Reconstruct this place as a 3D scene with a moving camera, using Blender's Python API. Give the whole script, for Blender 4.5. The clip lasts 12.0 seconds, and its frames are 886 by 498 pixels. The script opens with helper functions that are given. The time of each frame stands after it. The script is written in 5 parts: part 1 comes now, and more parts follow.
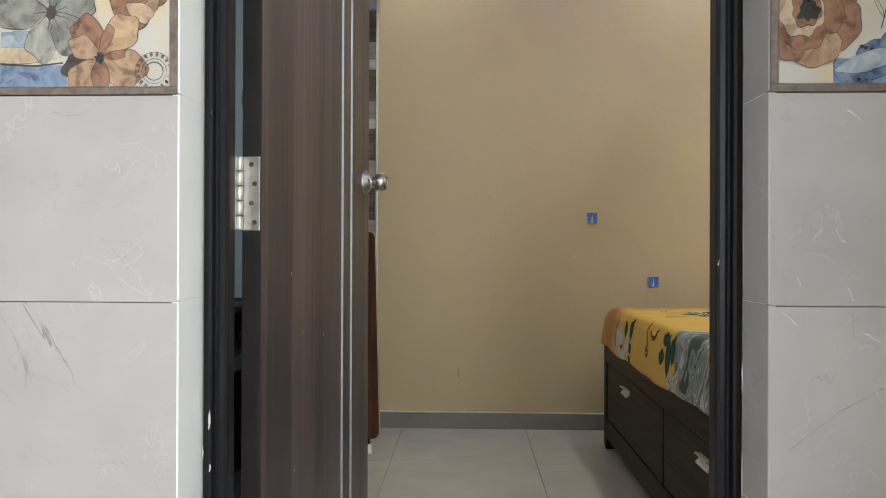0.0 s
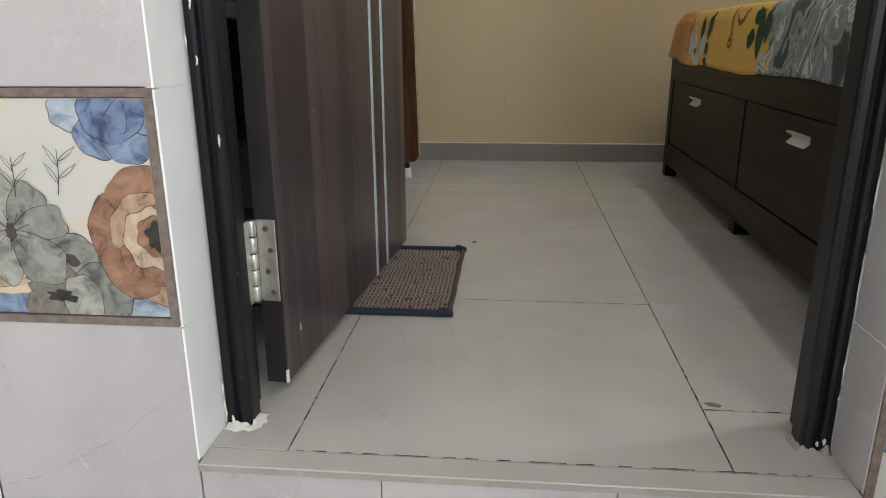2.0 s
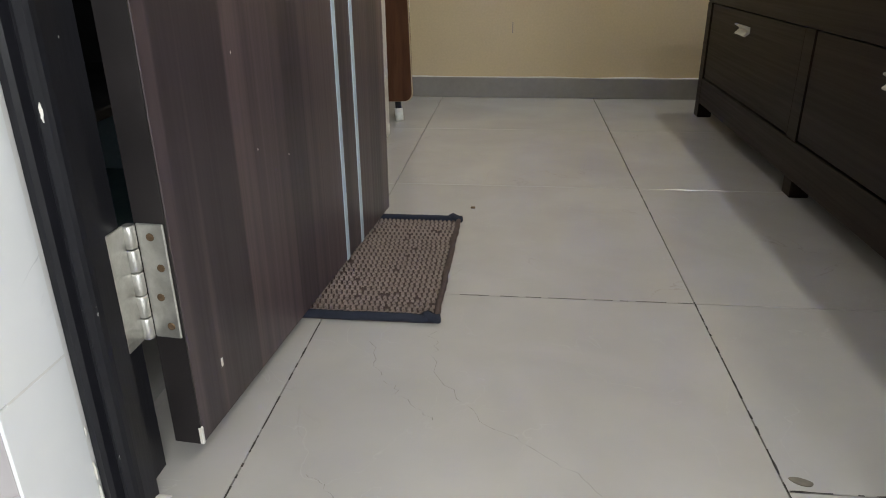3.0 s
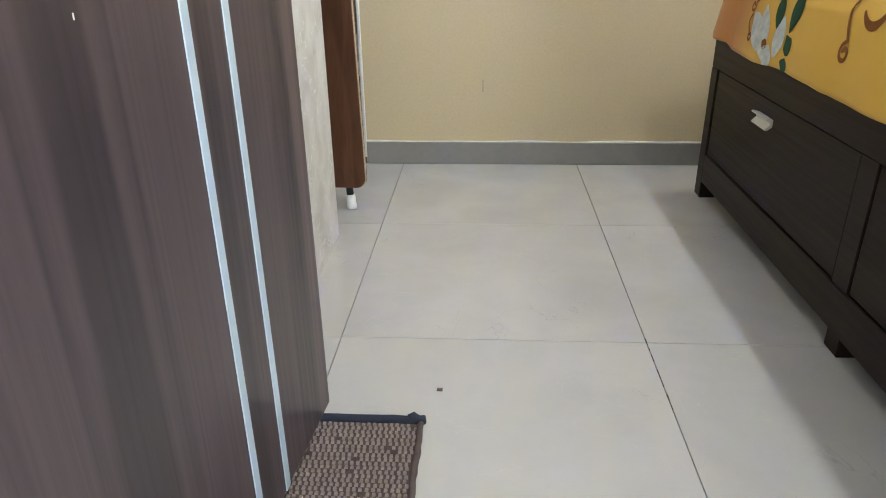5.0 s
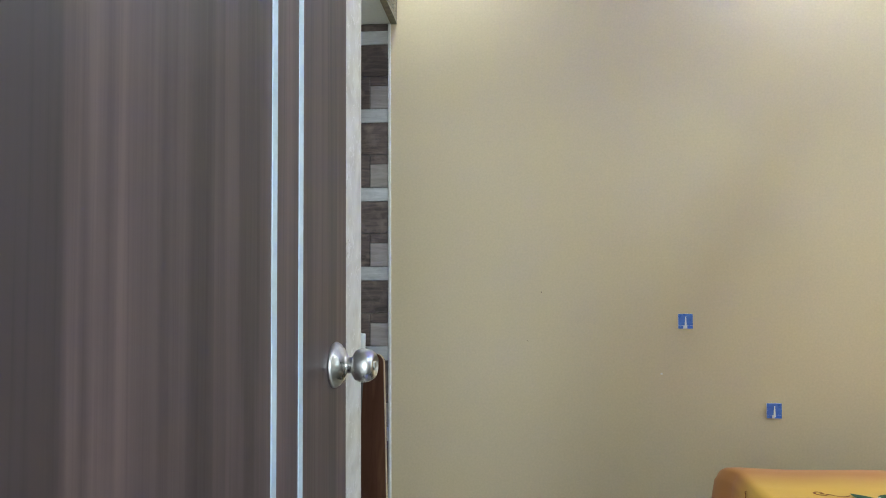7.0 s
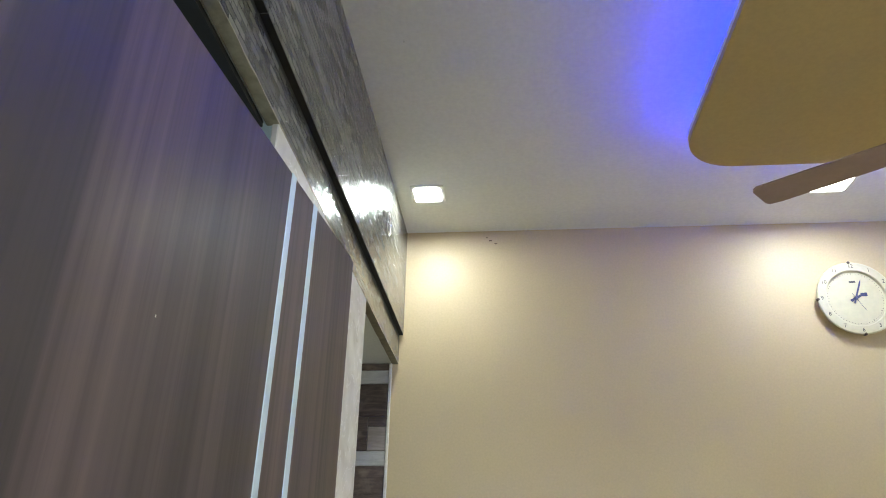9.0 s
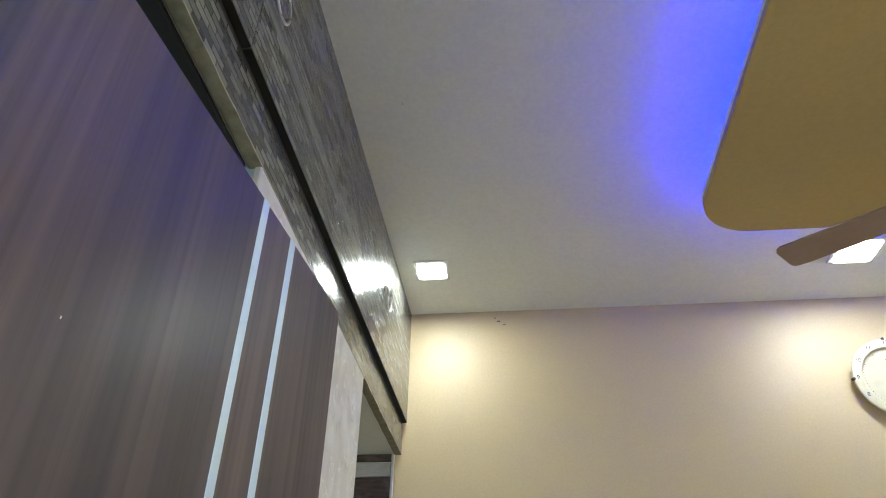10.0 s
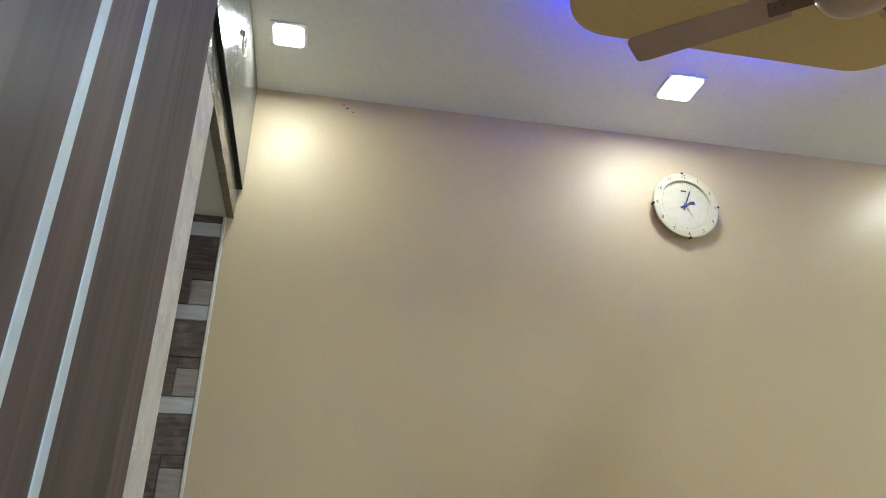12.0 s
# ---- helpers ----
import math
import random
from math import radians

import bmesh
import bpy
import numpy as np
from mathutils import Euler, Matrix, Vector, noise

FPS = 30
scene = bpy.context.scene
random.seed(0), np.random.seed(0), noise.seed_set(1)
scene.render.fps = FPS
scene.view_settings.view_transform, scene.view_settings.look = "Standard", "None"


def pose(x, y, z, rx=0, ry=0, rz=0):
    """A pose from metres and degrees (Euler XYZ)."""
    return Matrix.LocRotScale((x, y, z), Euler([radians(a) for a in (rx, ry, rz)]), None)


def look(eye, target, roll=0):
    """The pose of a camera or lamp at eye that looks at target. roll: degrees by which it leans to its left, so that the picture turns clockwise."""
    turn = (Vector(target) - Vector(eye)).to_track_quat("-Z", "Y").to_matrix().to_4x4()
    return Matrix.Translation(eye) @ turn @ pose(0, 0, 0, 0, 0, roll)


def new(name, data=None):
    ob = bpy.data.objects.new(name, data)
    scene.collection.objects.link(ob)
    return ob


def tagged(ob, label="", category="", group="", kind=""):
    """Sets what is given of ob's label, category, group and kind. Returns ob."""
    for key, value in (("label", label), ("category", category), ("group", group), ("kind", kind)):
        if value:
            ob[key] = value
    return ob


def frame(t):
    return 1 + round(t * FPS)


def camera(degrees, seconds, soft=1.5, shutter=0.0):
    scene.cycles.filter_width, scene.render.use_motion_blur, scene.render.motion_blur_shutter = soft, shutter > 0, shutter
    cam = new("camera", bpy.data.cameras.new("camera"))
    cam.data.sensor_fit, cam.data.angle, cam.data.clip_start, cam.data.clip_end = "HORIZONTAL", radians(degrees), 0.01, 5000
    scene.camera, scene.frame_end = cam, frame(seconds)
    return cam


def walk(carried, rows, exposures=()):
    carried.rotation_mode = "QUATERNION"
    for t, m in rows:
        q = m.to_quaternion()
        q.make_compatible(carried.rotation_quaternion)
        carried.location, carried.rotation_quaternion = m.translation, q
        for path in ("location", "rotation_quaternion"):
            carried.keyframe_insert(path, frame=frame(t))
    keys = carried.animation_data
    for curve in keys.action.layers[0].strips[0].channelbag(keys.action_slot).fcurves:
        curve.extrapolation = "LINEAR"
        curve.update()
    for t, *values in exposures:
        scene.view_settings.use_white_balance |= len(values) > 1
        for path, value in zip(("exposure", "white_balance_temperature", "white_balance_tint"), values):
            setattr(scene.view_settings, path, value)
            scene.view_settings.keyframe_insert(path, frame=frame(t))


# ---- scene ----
cam = camera(64.9, 12.0, soft=1.0)
PATH = [
    (0, (0.498, -0.982, 0.845), (0.429, 1.017, 0.849), 0.2),
    (0.5, (0.496, -0.987, 0.758), (0.401, 1.009, 0.679), 0.5),
    (1, (0.489, -0.968, 0.666), (0.357, 1.012, 0.418), -0.0),
    (1.5, (0.482, -0.888, 0.578), (0.329, 1.06, 0.149), -0.1),
    (2, (0.482, -0.761, 0.534), (0.3, 1.142, -0.053), -0.3),
    (2.5, (0.484, -0.592, 0.518), (0.269, 1.269, -0.184), -0.3),
    (4.5, (0.467, 0.009, 0.579), (0.372, 1.806, -0.293), -0.6),
    (5, (0.464, 0.056, 0.708), (0.352, 1.876, -0.114), -0.7),
    (5.5, (0.465, 0.051, 0.828), (0.332, 1.922, 0.134), -0.6),
    (6, (0.46, 0.016, 0.954), (0.309, 1.946, 0.452), -0.4),
    (6.5, (0.467, -0.054, 1.064), (0.301, 1.927, 0.85), -0.3),
    (7, (0.472, -0.123, 1.17), (0.297, 1.869, 1.237), -0.2),
    (7.5, (0.465, -0.135, 1.253), (0.312, 1.833, 1.57), 0.4),
    (9.5, (0.478, -0.028, 1.348), (0.299, 1.680, 2.373), 1.0),
    (10, (0.484, 0.059, 1.323), (0.294, 1.700, 2.451), 1.0),
    (10.5, (0.465, 0.139, 1.288), (0.282, 1.783, 2.412), 1.1),
    (11, (0.414, 0.200, 1.190), (0.380, 1.864, 2.299), 0.7),
    (11.5, (0.397, 0.204, 1.085), (0.562, 1.938, 2.064), 0.7),
    (12, (0.391, 0.210, 1.020), (0.727, 1.993, 1.861), 0.6),
]
walk(cam, [(t, look(eye, target, roll)) for t, eye, target, roll in PATH],
     exposures=[(0, 0.25, 6600, 9), (1.5, 0.2, 6600, 10), (2.5, 0.25, 6550, 10), (4.5, 1.32, 6200, 8), (5.5, 1.30, 5950, 6), (6.5, 1.08, 5550, 4),
                (7, 0.75, 5550, 3), (7.5, 0.38, 5750, 4), (9.5, 0.42, 6150, 2), (12, 0.22, 6150, 3)])

# ---- light ----
world = bpy.data.worlds.new("sky")
scene.world = world
world.use_nodes = True
wn = world.node_tree
sky = wn.nodes.new("ShaderNodeTexSky")
sky.sky_type, sky.sun_disc = "NISHITA", False
sky.sun_elevation, sky.sun_rotation = radians(50), radians(200)
wn.links.new(sky.outputs[0], wn.nodes["Background"].inputs[0])
wn.nodes["Background"].inputs[1].default_value = 0.10


def area_lamp(name, place, target, sx, sy, watts, colour, shape="RECTANGLE"):
    d = bpy.data.lights.new(name, "AREA")
    d.shape, d.size, d.energy, d.color = shape, sx, watts, colour
    if shape == "RECTANGLE":
        d.size_y = sy
    ob = new(name, d)
    ob.matrix_world = look(place, target)
    return ob


# daylight from behind the walker through an assumed opening, and through the bedroom window
area_lamp("rear_daylight", (2.02, -2.72, 1.25), (0.55, 0, 0.9), 2.32, 1.85, 90, (0.95, 0.98, 1.0))
# unseen fill lamp, added to brighten the alcove behind the hinge gap
area_lamp("alcove_fill_light", (-0.80, 0.55, 1.32), (0.5, 0.6, 1.0), 0.48, 1.1, 2.5, (0.85, 0.95, 1.0))
area_lamp("window_daylight", (5.24, 0.80, 1.60), (0.5, 1.6, 0.9), 1.2, 1.1, 21, (0.90, 0.97, 1.0))
# the two at y 0.42 are unseen, added to brighten the room
LIGHTS = ((0.219, 2.03, 0.047), (1.586, 2.026, 0.060), (2.94, 2.03, 0.060), (1.586, 0.42, 0.060), (2.94, 0.42, 0.060))
for lx, ly, lr in LIGHTS:
    area_lamp("downlight_lamp", (lx, ly, 2.578), (lx, ly, 0), 0.11, 0.11, 3.0 if ly > 1 else 8.5 if lx < 2 else 2.5, (0.96, 1.0, 0.96))


# ---- materials ----
def nodes_of(name):
    m = bpy.data.materials.new(name)
    m.use_nodes = True
    t = m.node_tree
    return m, t, t.nodes["Principled BSDF"]


def mapped(t, scale, rot=(0, 0, 0), loc=(0, 0, 0)):
    g = t.nodes.new("ShaderNodeNewGeometry")
    mp = t.nodes.new("ShaderNodeMapping")
    mp.inputs["Scale"].default_value = scale
    mp.inputs["Rotation"].default_value = rot
    mp.inputs["Location"].default_value = loc
    t.links.new(g.outputs["Position"], mp.inputs[0])
    return mp.outputs[0]


def noise_of(t, scale, detail=4, vec=(1, 1, 1), rough=0.55, distort=0.0, loc=(0, 0, 0)):
    n = t.nodes.new("ShaderNodeTexNoise")
    n.inputs["Scale"].default_value, n.inputs["Detail"].default_value = scale, detail
    n.inputs["Roughness"].default_value, n.inputs["Distortion"].default_value = rough, distort
    t.links.new(mapped(t, vec, loc=loc), n.inputs["Vector"])
    return n.outputs["Fac"]


def ramp(t, fac, stops):
    r = t.nodes.new("ShaderNodeValToRGB")
    el = r.color_ramp.elements
    while len(el) < len(stops):
        el.new(0.5)
    for e, (p, c) in zip(el, stops):
        e.position, e.color = p, (*c, 1) if len(c) == 3 else c
    t.links.new(fac, r.inputs[0])
    return r.outputs[0]


def grey(v):
    return (v, v, v)


def mix(t, fac, a, b, mode="MIX"):
    m = t.nodes.new("ShaderNodeMix")
    m.data_type, m.blend_type = "RGBA", mode
    for sock, v in ((m.inputs[0], fac), (m.inputs[6], a), (m.inputs[7], b)):
        if isinstance(v, (int, float)):
            sock.default_value = v
        elif isinstance(v, tuple):
            sock.default_value = (*v, 1)
        else:
            t.links.new(v, sock)
    return m.outputs[2]


def bump_of(t, bsdf, height, strength, dist=0.002):
    b = t.nodes.new("ShaderNodeBump")
    b.inputs["Strength"].default_value, b.inputs["Distance"].default_value = strength, dist
    t.links.new(height, b.inputs["Height"])
    t.links.new(b.outputs[0], bsdf.inputs["Normal"])


def surface(name, a, b, scale=6, vec=(1, 1, 1), rough=0.5, rough2=None, metal=0.0, fine=60, bump=0.1, dist=0.001, detail=5, coat=0.0, piece=0.0):
    """Two tones in large clouds, darker fine grain, gloss that varies with the clouds."""
    m, t, p = nodes_of(name)
    big = noise_of(t, scale, detail, vec)
    small = noise_of(t, fine, 3, vec)
    c = mix(t, ramp(t, big, [(0.3, grey(0)), (0.7, grey(1))]), a, b)
    c = mix(t, 0.18, c, ramp(t, small, [(0.3, grey(0.55)), (0.7, grey(1.0))]), "MULTIPLY")
    if piece:
        o = t.nodes.new("ShaderNodeObjectInfo")
        c = mix(t, piece, c, ramp(t, o.outputs["Random"], [(0.0, grey(0.72)), (1.0, grey(1.0))]), "MULTIPLY")
    t.links.new(c, p.inputs["Base Color"])
    p.inputs["Metallic"].default_value = metal
    lo, hi = rough, rough2 if rough2 else min(1, rough + 0.12)
    t.links.new(ramp(t, big, [(0.3, grey(lo)), (0.7, grey(hi))]), p.inputs["Roughness"])
    if coat:
        p.inputs["Coat Weight"].default_value = coat
    if bump:
        bump_of(t, p, small, bump, dist)
    return m


def marble(name, base, cloud, vein, pale, rough, vein_width=0.006, seed=0.0, size=1.0, extra=False, relief=0.04):
    m, t, p = nodes_of(name)
    info = t.nodes.new("ShaderNodeObjectInfo")
    shift = t.nodes.new("ShaderNodeVectorMath")
    shift.operation = "MULTIPLY_ADD"
    shift.inputs[1].default_value = (9, 7, 5)
    t.links.new(info.outputs["Random"], shift.inputs[0])
    t.links.new(mapped(t, (size, size, size), loc=(seed, seed, seed)), shift.inputs[2])

    def n(scale, detail, distort):
        q = t.nodes.new("ShaderNodeTexNoise")
        q.inputs["Scale"].default_value, q.inputs["Detail"].default_value = scale, detail
        q.inputs["Distortion"].default_value = distort
        t.links.new(shift.outputs[0], q.inputs["Vector"])
        return q.outputs["Fac"]

    c = mix(t, ramp(t, n(5, 5, 0.3), [(0.35, grey(0)), (0.65, grey(1))]), base, cloud)
    w = vein_width
    dark = ramp(t, n(3.0, 6, 0.9), [(0.5 - w, grey(0)), (0.5, grey(1)), (0.5 + w, grey(0))])
    gate = ramp(t, n(4.0, 2, 0.0), [(0.57, grey(0)), (0.68, grey(1))])
    c = mix(t, mix(t, 1.0, dark, gate, "MULTIPLY"), c, vein)
    light = ramp(t, n(8.0, 4, 0.6), [(0.47 - w, grey(0)), (0.47, grey(1)), (0.47 + w, grey(0))])
    gate2 = ramp(t, n(7.0, 2, 0.0), [(0.47, grey(0)), (0.55, grey(1))])
    c = mix(t, mix(t, 1.0, light, gate2, "MULTIPLY"), c, pale)
    if extra:
        hair = ramp(t, n(6.5, 8, 1.6), [(0.49, grey(0)), (0.4935, grey(0.4)), (0.497, grey(0))])
        c = mix(t, mix(t, 1.0, hair, ramp(t, n(6.0, 2, 0.2), [(0.50, grey(0)), (0.60, grey(1))]), "MULTIPLY"), c, vein)
        nick = ramp(t, n(19.0, 5, 1.2), [(0.545, grey(0)), (0.552, grey(0.9)), (0.559, grey(0))])
        c = mix(t, mix(t, 1.0, nick, ramp(t, n(12.0, 2, 0.0), [(0.55, grey(0)), (0.62, grey(1))]), "MULTIPLY"), c, pale)
        c = mix(t, 0.5, c, ramp(t, n(2.2, 3, 0.4), [(0.3, grey(0.86)), (0.7, grey(1.04))]), "MULTIPLY")
    t.links.new(c, p.inputs["Base Color"])
    p.inputs["Roughness"].default_value = rough
    bump_of(t, p, n(16 if extra else 40, 7 if extra else 3, 1.8 if extra else 0), relief, 0.001)
    return m


def laminate(name, dark, light, mauve, rough, wide=0, along="z"):
    """Wood-print laminate: broad planks of differing tone with crisp borders, flame figure and fine streaks."""
    m, t, p = nodes_of(name)

    def run(across, length):
        return (across, across, length) if along == "z" else (across, length, across)

    band = noise_of(t, 1.0, 1, run(5.2, 0.14), 0.4, 0.25)
    bandtwo = noise_of(t, 1.0, 3, run(12, 0.25), 0.5, 0.5, loc=(3, 1, 2))
    streak = noise_of(t, 1.0, 4, run(130, 1.8), 0.65, 0.3)
    c = mix(t, ramp(t, band, [(0.425, grey(0)), (0.44, grey(0.75)), (0.50, grey(0.2)), (0.515, grey(0.85)), (0.60, grey(0.55)), (0.612, grey(0.05))]), dark, light)
    c = mix(t, ramp(t, bandtwo, [(0.53, grey(0)), (0.60, grey(0.55)), (0.66, grey(0.15))]), c, mauve)
    c = mix(t, 0.45 if wide else 0.4, c, ramp(t, streak, [(0.32, grey(0.60)), (0.52, grey(1.0)), (0.8, grey(1.12))]), "MULTIPLY")
    t.links.new(c, p.inputs["Base Color"])
    t.links.new(ramp(t, streak, [(0.3, grey(rough + 0.12)), (0.7, grey(rough))]), p.inputs["Roughness"])
    p.inputs["Specular IOR Level"].default_value = 0.5 if wide else 0.16
    bump_of(t, p, streak, 0.08, 0.0005)
    return m


def glow(name, colour, strength):
    m, t, p = nodes_of(name)
    p.inputs["Base Color"].default_value = (0.8, 0.8, 0.8, 1)
    p.inputs["Emission Color"].default_value = (*colour, 1)
    p.inputs["Emission Strength"].default_value = strength
    return m


def chipped(name, paint, under, rough):
    """Gloss enamel with small chips that show the filler below."""
    m, t, p = nodes_of(name)
    chips = ramp(t, noise_of(t, 1.0, 5, (70, 70, 22), 0.7), [(0.705, grey(0)), (0.72, grey(1))])
    tone = noise_of(t, 9, 4)
    c = mix(t, chips, mix(t, tone, paint, tuple(v * 1.7 for v in paint)), under)
    t.links.new(c, p.inputs["Base Color"])
    p.inputs["Roughness"].default_value = rough
    p.inputs["Specular IOR Level"].default_value = 0.20
    bump_of(t, p, noise_of(t, 1.0, 4, (160, 160, 20)), 0.25, 0.001)
    return m


def mosaic(name):
    """Glossy embossed laminate: short upright dashes in greys and browns under stretched streaks."""
    m, t, p = nodes_of(name)
    br = t.nodes.new("ShaderNodeTexBrick")
    br.offset = 0.5
    br.inputs["Scale"].default_value = 1.0
    br.inputs["Brick Width"].default_value, br.inputs["Row Height"].default_value = 0.042, 0.0135
    br.inputs["Mortar Size"].default_value = 0.0012
    br.inputs["Color1"].default_value, br.inputs["Color2"].default_value = (0.050, 0.048, 0.042, 1), (0.225, 0.215, 0.185, 1)
    br.inputs["Mortar"].default_value = (0.05, 0.05, 0.047, 1)
    g = t.nodes.new("ShaderNodeNewGeometry")
    sep, com = t.nodes.new("ShaderNodeSeparateXYZ"), t.nodes.new("ShaderNodeCombineXYZ")
    t.links.new(g.outputs["Position"], sep.inputs[0])
    t.links.new(sep.outputs[1], com.inputs[0])
    t.links.new(sep.outputs[2], com.inputs[1])
    t.links.new(com.outputs[0], br.inputs["Vector"])
    streak = noise_of(t, 1.0, 3, (1, 0.5, 22))
    c = mix(t, ramp(t, streak, [(0.50, grey(0)), (0.72, grey(0.7))]), br.outputs["Color"], (0.22, 0.225, 0.20))
    t.links.new(c, p.inputs["Base Color"])
    p.inputs["Roughness"].default_value = 0.21
    bump_of(t, p, mix(t, 0.4, br.outputs["Color"], noise_of(t, 1.0, 2, (60, 45, 110))), 0.8, 0.004)
    return m


def stone_strip(name, a, b, c3, rough):
    """Split-face strip tile with lengthwise layers."""
    m, t, p = nodes_of(name)
    layer = noise_of(t, 1.0, 6, (9, 9, 75), 0.65, 0.5)
    blot = noise_of(t, 22, 4)
    info = t.nodes.new("ShaderNodeObjectInfo")
    c = mix(t, ramp(t, layer, [(0.35, grey(0)), (0.65, grey(1))]), a, b)
    c = mix(t, ramp(t, blot, [(0.5, grey(0)), (0.75, grey(0.8))]), c, c3)
    c = mix(t, 0.6, c, ramp(t, info.outputs["Random"], [(0.0, grey(0.75)), (1.0, grey(1.1))]), "MULTIPLY")
    t.links.new(c, p.inputs["Base Color"])
    p.inputs["Roughness"].default_value = rough
    bump_of(t, p, layer, 0.5, 0.004)
    return m


M = {}
M["wall"] = surface("cream_wall_paint", (0.60, 0.475, 0.288), (0.63, 0.505, 0.308), 1.6, rough=0.42, rough2=0.5, fine=140, bump=0.02)
M["ceiling"] = surface("white_ceiling_paint", (0.80, 0.81, 0.76), (0.83, 0.84, 0.79), 1.2, rough=0.6, fine=90, bump=0.02)
M["plain"] = surface("white_plaster", (0.70, 0.69, 0.66), (0.76, 0.75, 0.72), 2, rough=0.8, fine=70)
M["bluewall"] = surface("blue_grey_paint", (0.40, 0.48, 0.51), (0.46, 0.54, 0.57), 3, rough=0.6)
M["walltile"] = marble("grey_marble_wall_tile", (0.420, 0.392, 0.394), (0.475, 0.446, 0.447), (0.25, 0.228, 0.215), (0.525, 0.505, 0.50), 0.22, 0.004, extra=True, relief=0.35)
M["whitetile"] = marble("white_marble_tile", (0.80, 0.81, 0.81), (0.86, 0.86, 0.86), (0.52, 0.53, 0.54), (0.86, 0.86, 0.86), 0.2, 0.005, 4.0)
M["panel"] = marble("beige_marble_panel", (0.54, 0.505, 0.45), (0.68, 0.65, 0.60), (0.42, 0.37, 0.31), (0.78, 0.76, 0.73), 0.55, 0.02, 2.0, 2.4)
M["floor"] = marble("greige_floor_tile", (0.45, 0.425, 0.39), (0.50, 0.475, 0.44), (0.40, 0.37, 0.34), (0.52, 0.50, 0.465), 0.12, 0.003, 7.0)
M["grout"] = surface("dark_grout", (0.07, 0.062, 0.055), (0.30, 0.275, 0.25), 5, rough=0.9)
M["granite"] = surface("brown_granite", (0.12, 0.085, 0.07), (0.22, 0.175, 0.15), 90, rough=0.45, fine=420, bump=0.2)
M["skirting"] = surface("grey_skirting_tile", (0.23, 0.21, 0.19), (0.27, 0.25, 0.23), 4, rough=0.3)
M["nosing"] = surface("cut_stone_edge", (0.26, 0.24, 0.215), (0.36, 0.335, 0.30), 25, rough=0.6, fine=200, bump=0.4)
M["chip"] = surface("broken_tile_body", (0.14, 0.12, 0.09), (0.22, 0.19, 0.145), 60, rough=0.8)
M["grime"] = surface("joint_grime", (0.035, 0.030, 0.026), (0.075, 0.065, 0.055), 60, rough=0.9)
M["floorvein"] = surface("taupe_floor_vein", (0.27, 0.25, 0.23), (0.40, 0.375, 0.345), 60, rough=0.2, bump=0)
M["veincrack"] = surface("dark_marble_vein", (0.22, 0.20, 0.19), (0.40, 0.37, 0.36), 90, rough=0.25, bump=0)
M["caulk"] = surface("white_cement", (0.66, 0.62, 0.54), (0.80, 0.78, 0.72), 30, rough=0.9, fine=160, bump=0.5, dist=0.003)
M["black"] = chipped("black_enamel", (0.0085, 0.0085, 0.0105), (0.55, 0.54, 0.50), 0.30)
M["blackedge"] = surface("black_edge_band", (0.013, 0.011, 0.011), (0.022, 0.018, 0.018), 15, rough=0.45)
M["door"] = laminate("walnut_laminate", (0.041, 0.031, 0.035), (0.083, 0.059, 0.062), (0.135, 0.092, 0.090), 0.29, 1)
M["bed"] = laminate("dark_walnut_laminate", (0.0115, 0.0070, 0.0055), (0.0165, 0.0100, 0.0078), (0.022, 0.0135, 0.0105), 0.36, 0, "y")
M["board"] = laminate("red_walnut_laminate", (0.065, 0.027, 0.015), (0.115, 0.050, 0.027), (0.155, 0.075, 0.042), 0.35)
M["steel"] = surface("brushed_steel", (0.52, 0.50, 0.47), (0.62, 0.60, 0.57), 40, rough=0.24, metal=1.0, fine=300)
M["hinge"] = surface("worn_nickel", (0.50, 0.49, 0.45), (0.66, 0.65, 0.61), 60, rough=0.34, metal=0.85, fine=260, bump=0.3)
M["strip"] = surface("satin_aluminium", (0.58, 0.69, 0.79), (0.64, 0.74, 0.84), 12, rough=0.42, metal=0.45)
M["alu"] = surface("pale_aluminium", (0.66, 0.64, 0.58), (0.74, 0.72, 0.66), 40, rough=0.4, metal=0.35)
M["screw"] = surface("rusty_screw", (0.10, 0.06, 0.03), (0.22, 0.15, 0.09), 200, rough=0.6, metal=0.6)
# shade painted near black: loft gap, soffit, below the bed; also plain black edges
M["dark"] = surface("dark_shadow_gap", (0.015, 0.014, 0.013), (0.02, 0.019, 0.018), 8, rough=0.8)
M["mosaic"] = mosaic("mosaic_laminate")
M["rawedge"] = surface("raw_board_edge", (0.20, 0.175, 0.115), (0.34, 0.30, 0.21), 40, rough=0.85, fine=200, bump=0.4)
M["rawwood"] = surface("raw_plywood_edge", (0.42, 0.33, 0.20), (0.55, 0.45, 0.30), 30, (1, 1, 6), rough=0.8)
M["stonedark"] = stone_strip("brown_split_stone", (0.050, 0.033, 0.027), (0.155, 0.110, 0.088), (0.23, 0.17, 0.135), 0.5)
M["stonetaupe"] = stone_strip("taupe_split_stone", (0.27, 0.225, 0.195), (0.40, 0.345, 0.305), (0.33, 0.28, 0.24), 0.5)
M["stonepale"] = stone_strip("pale_split_stone", (0.46, 0.445, 0.43), (0.60, 0.58, 0.56), (0.40, 0.375, 0.35), 0.5)
M["tan"] = surface("tan_ceiling_paint", (0.46, 0.345, 0.15), (0.49, 0.37, 0.165), 1.5, rough=0.5, fine=90)
M["fan"] = surface("brown_fan_enamel", (0.30, 0.215, 0.185), (0.36, 0.265, 0.23), 5, rough=0.3)
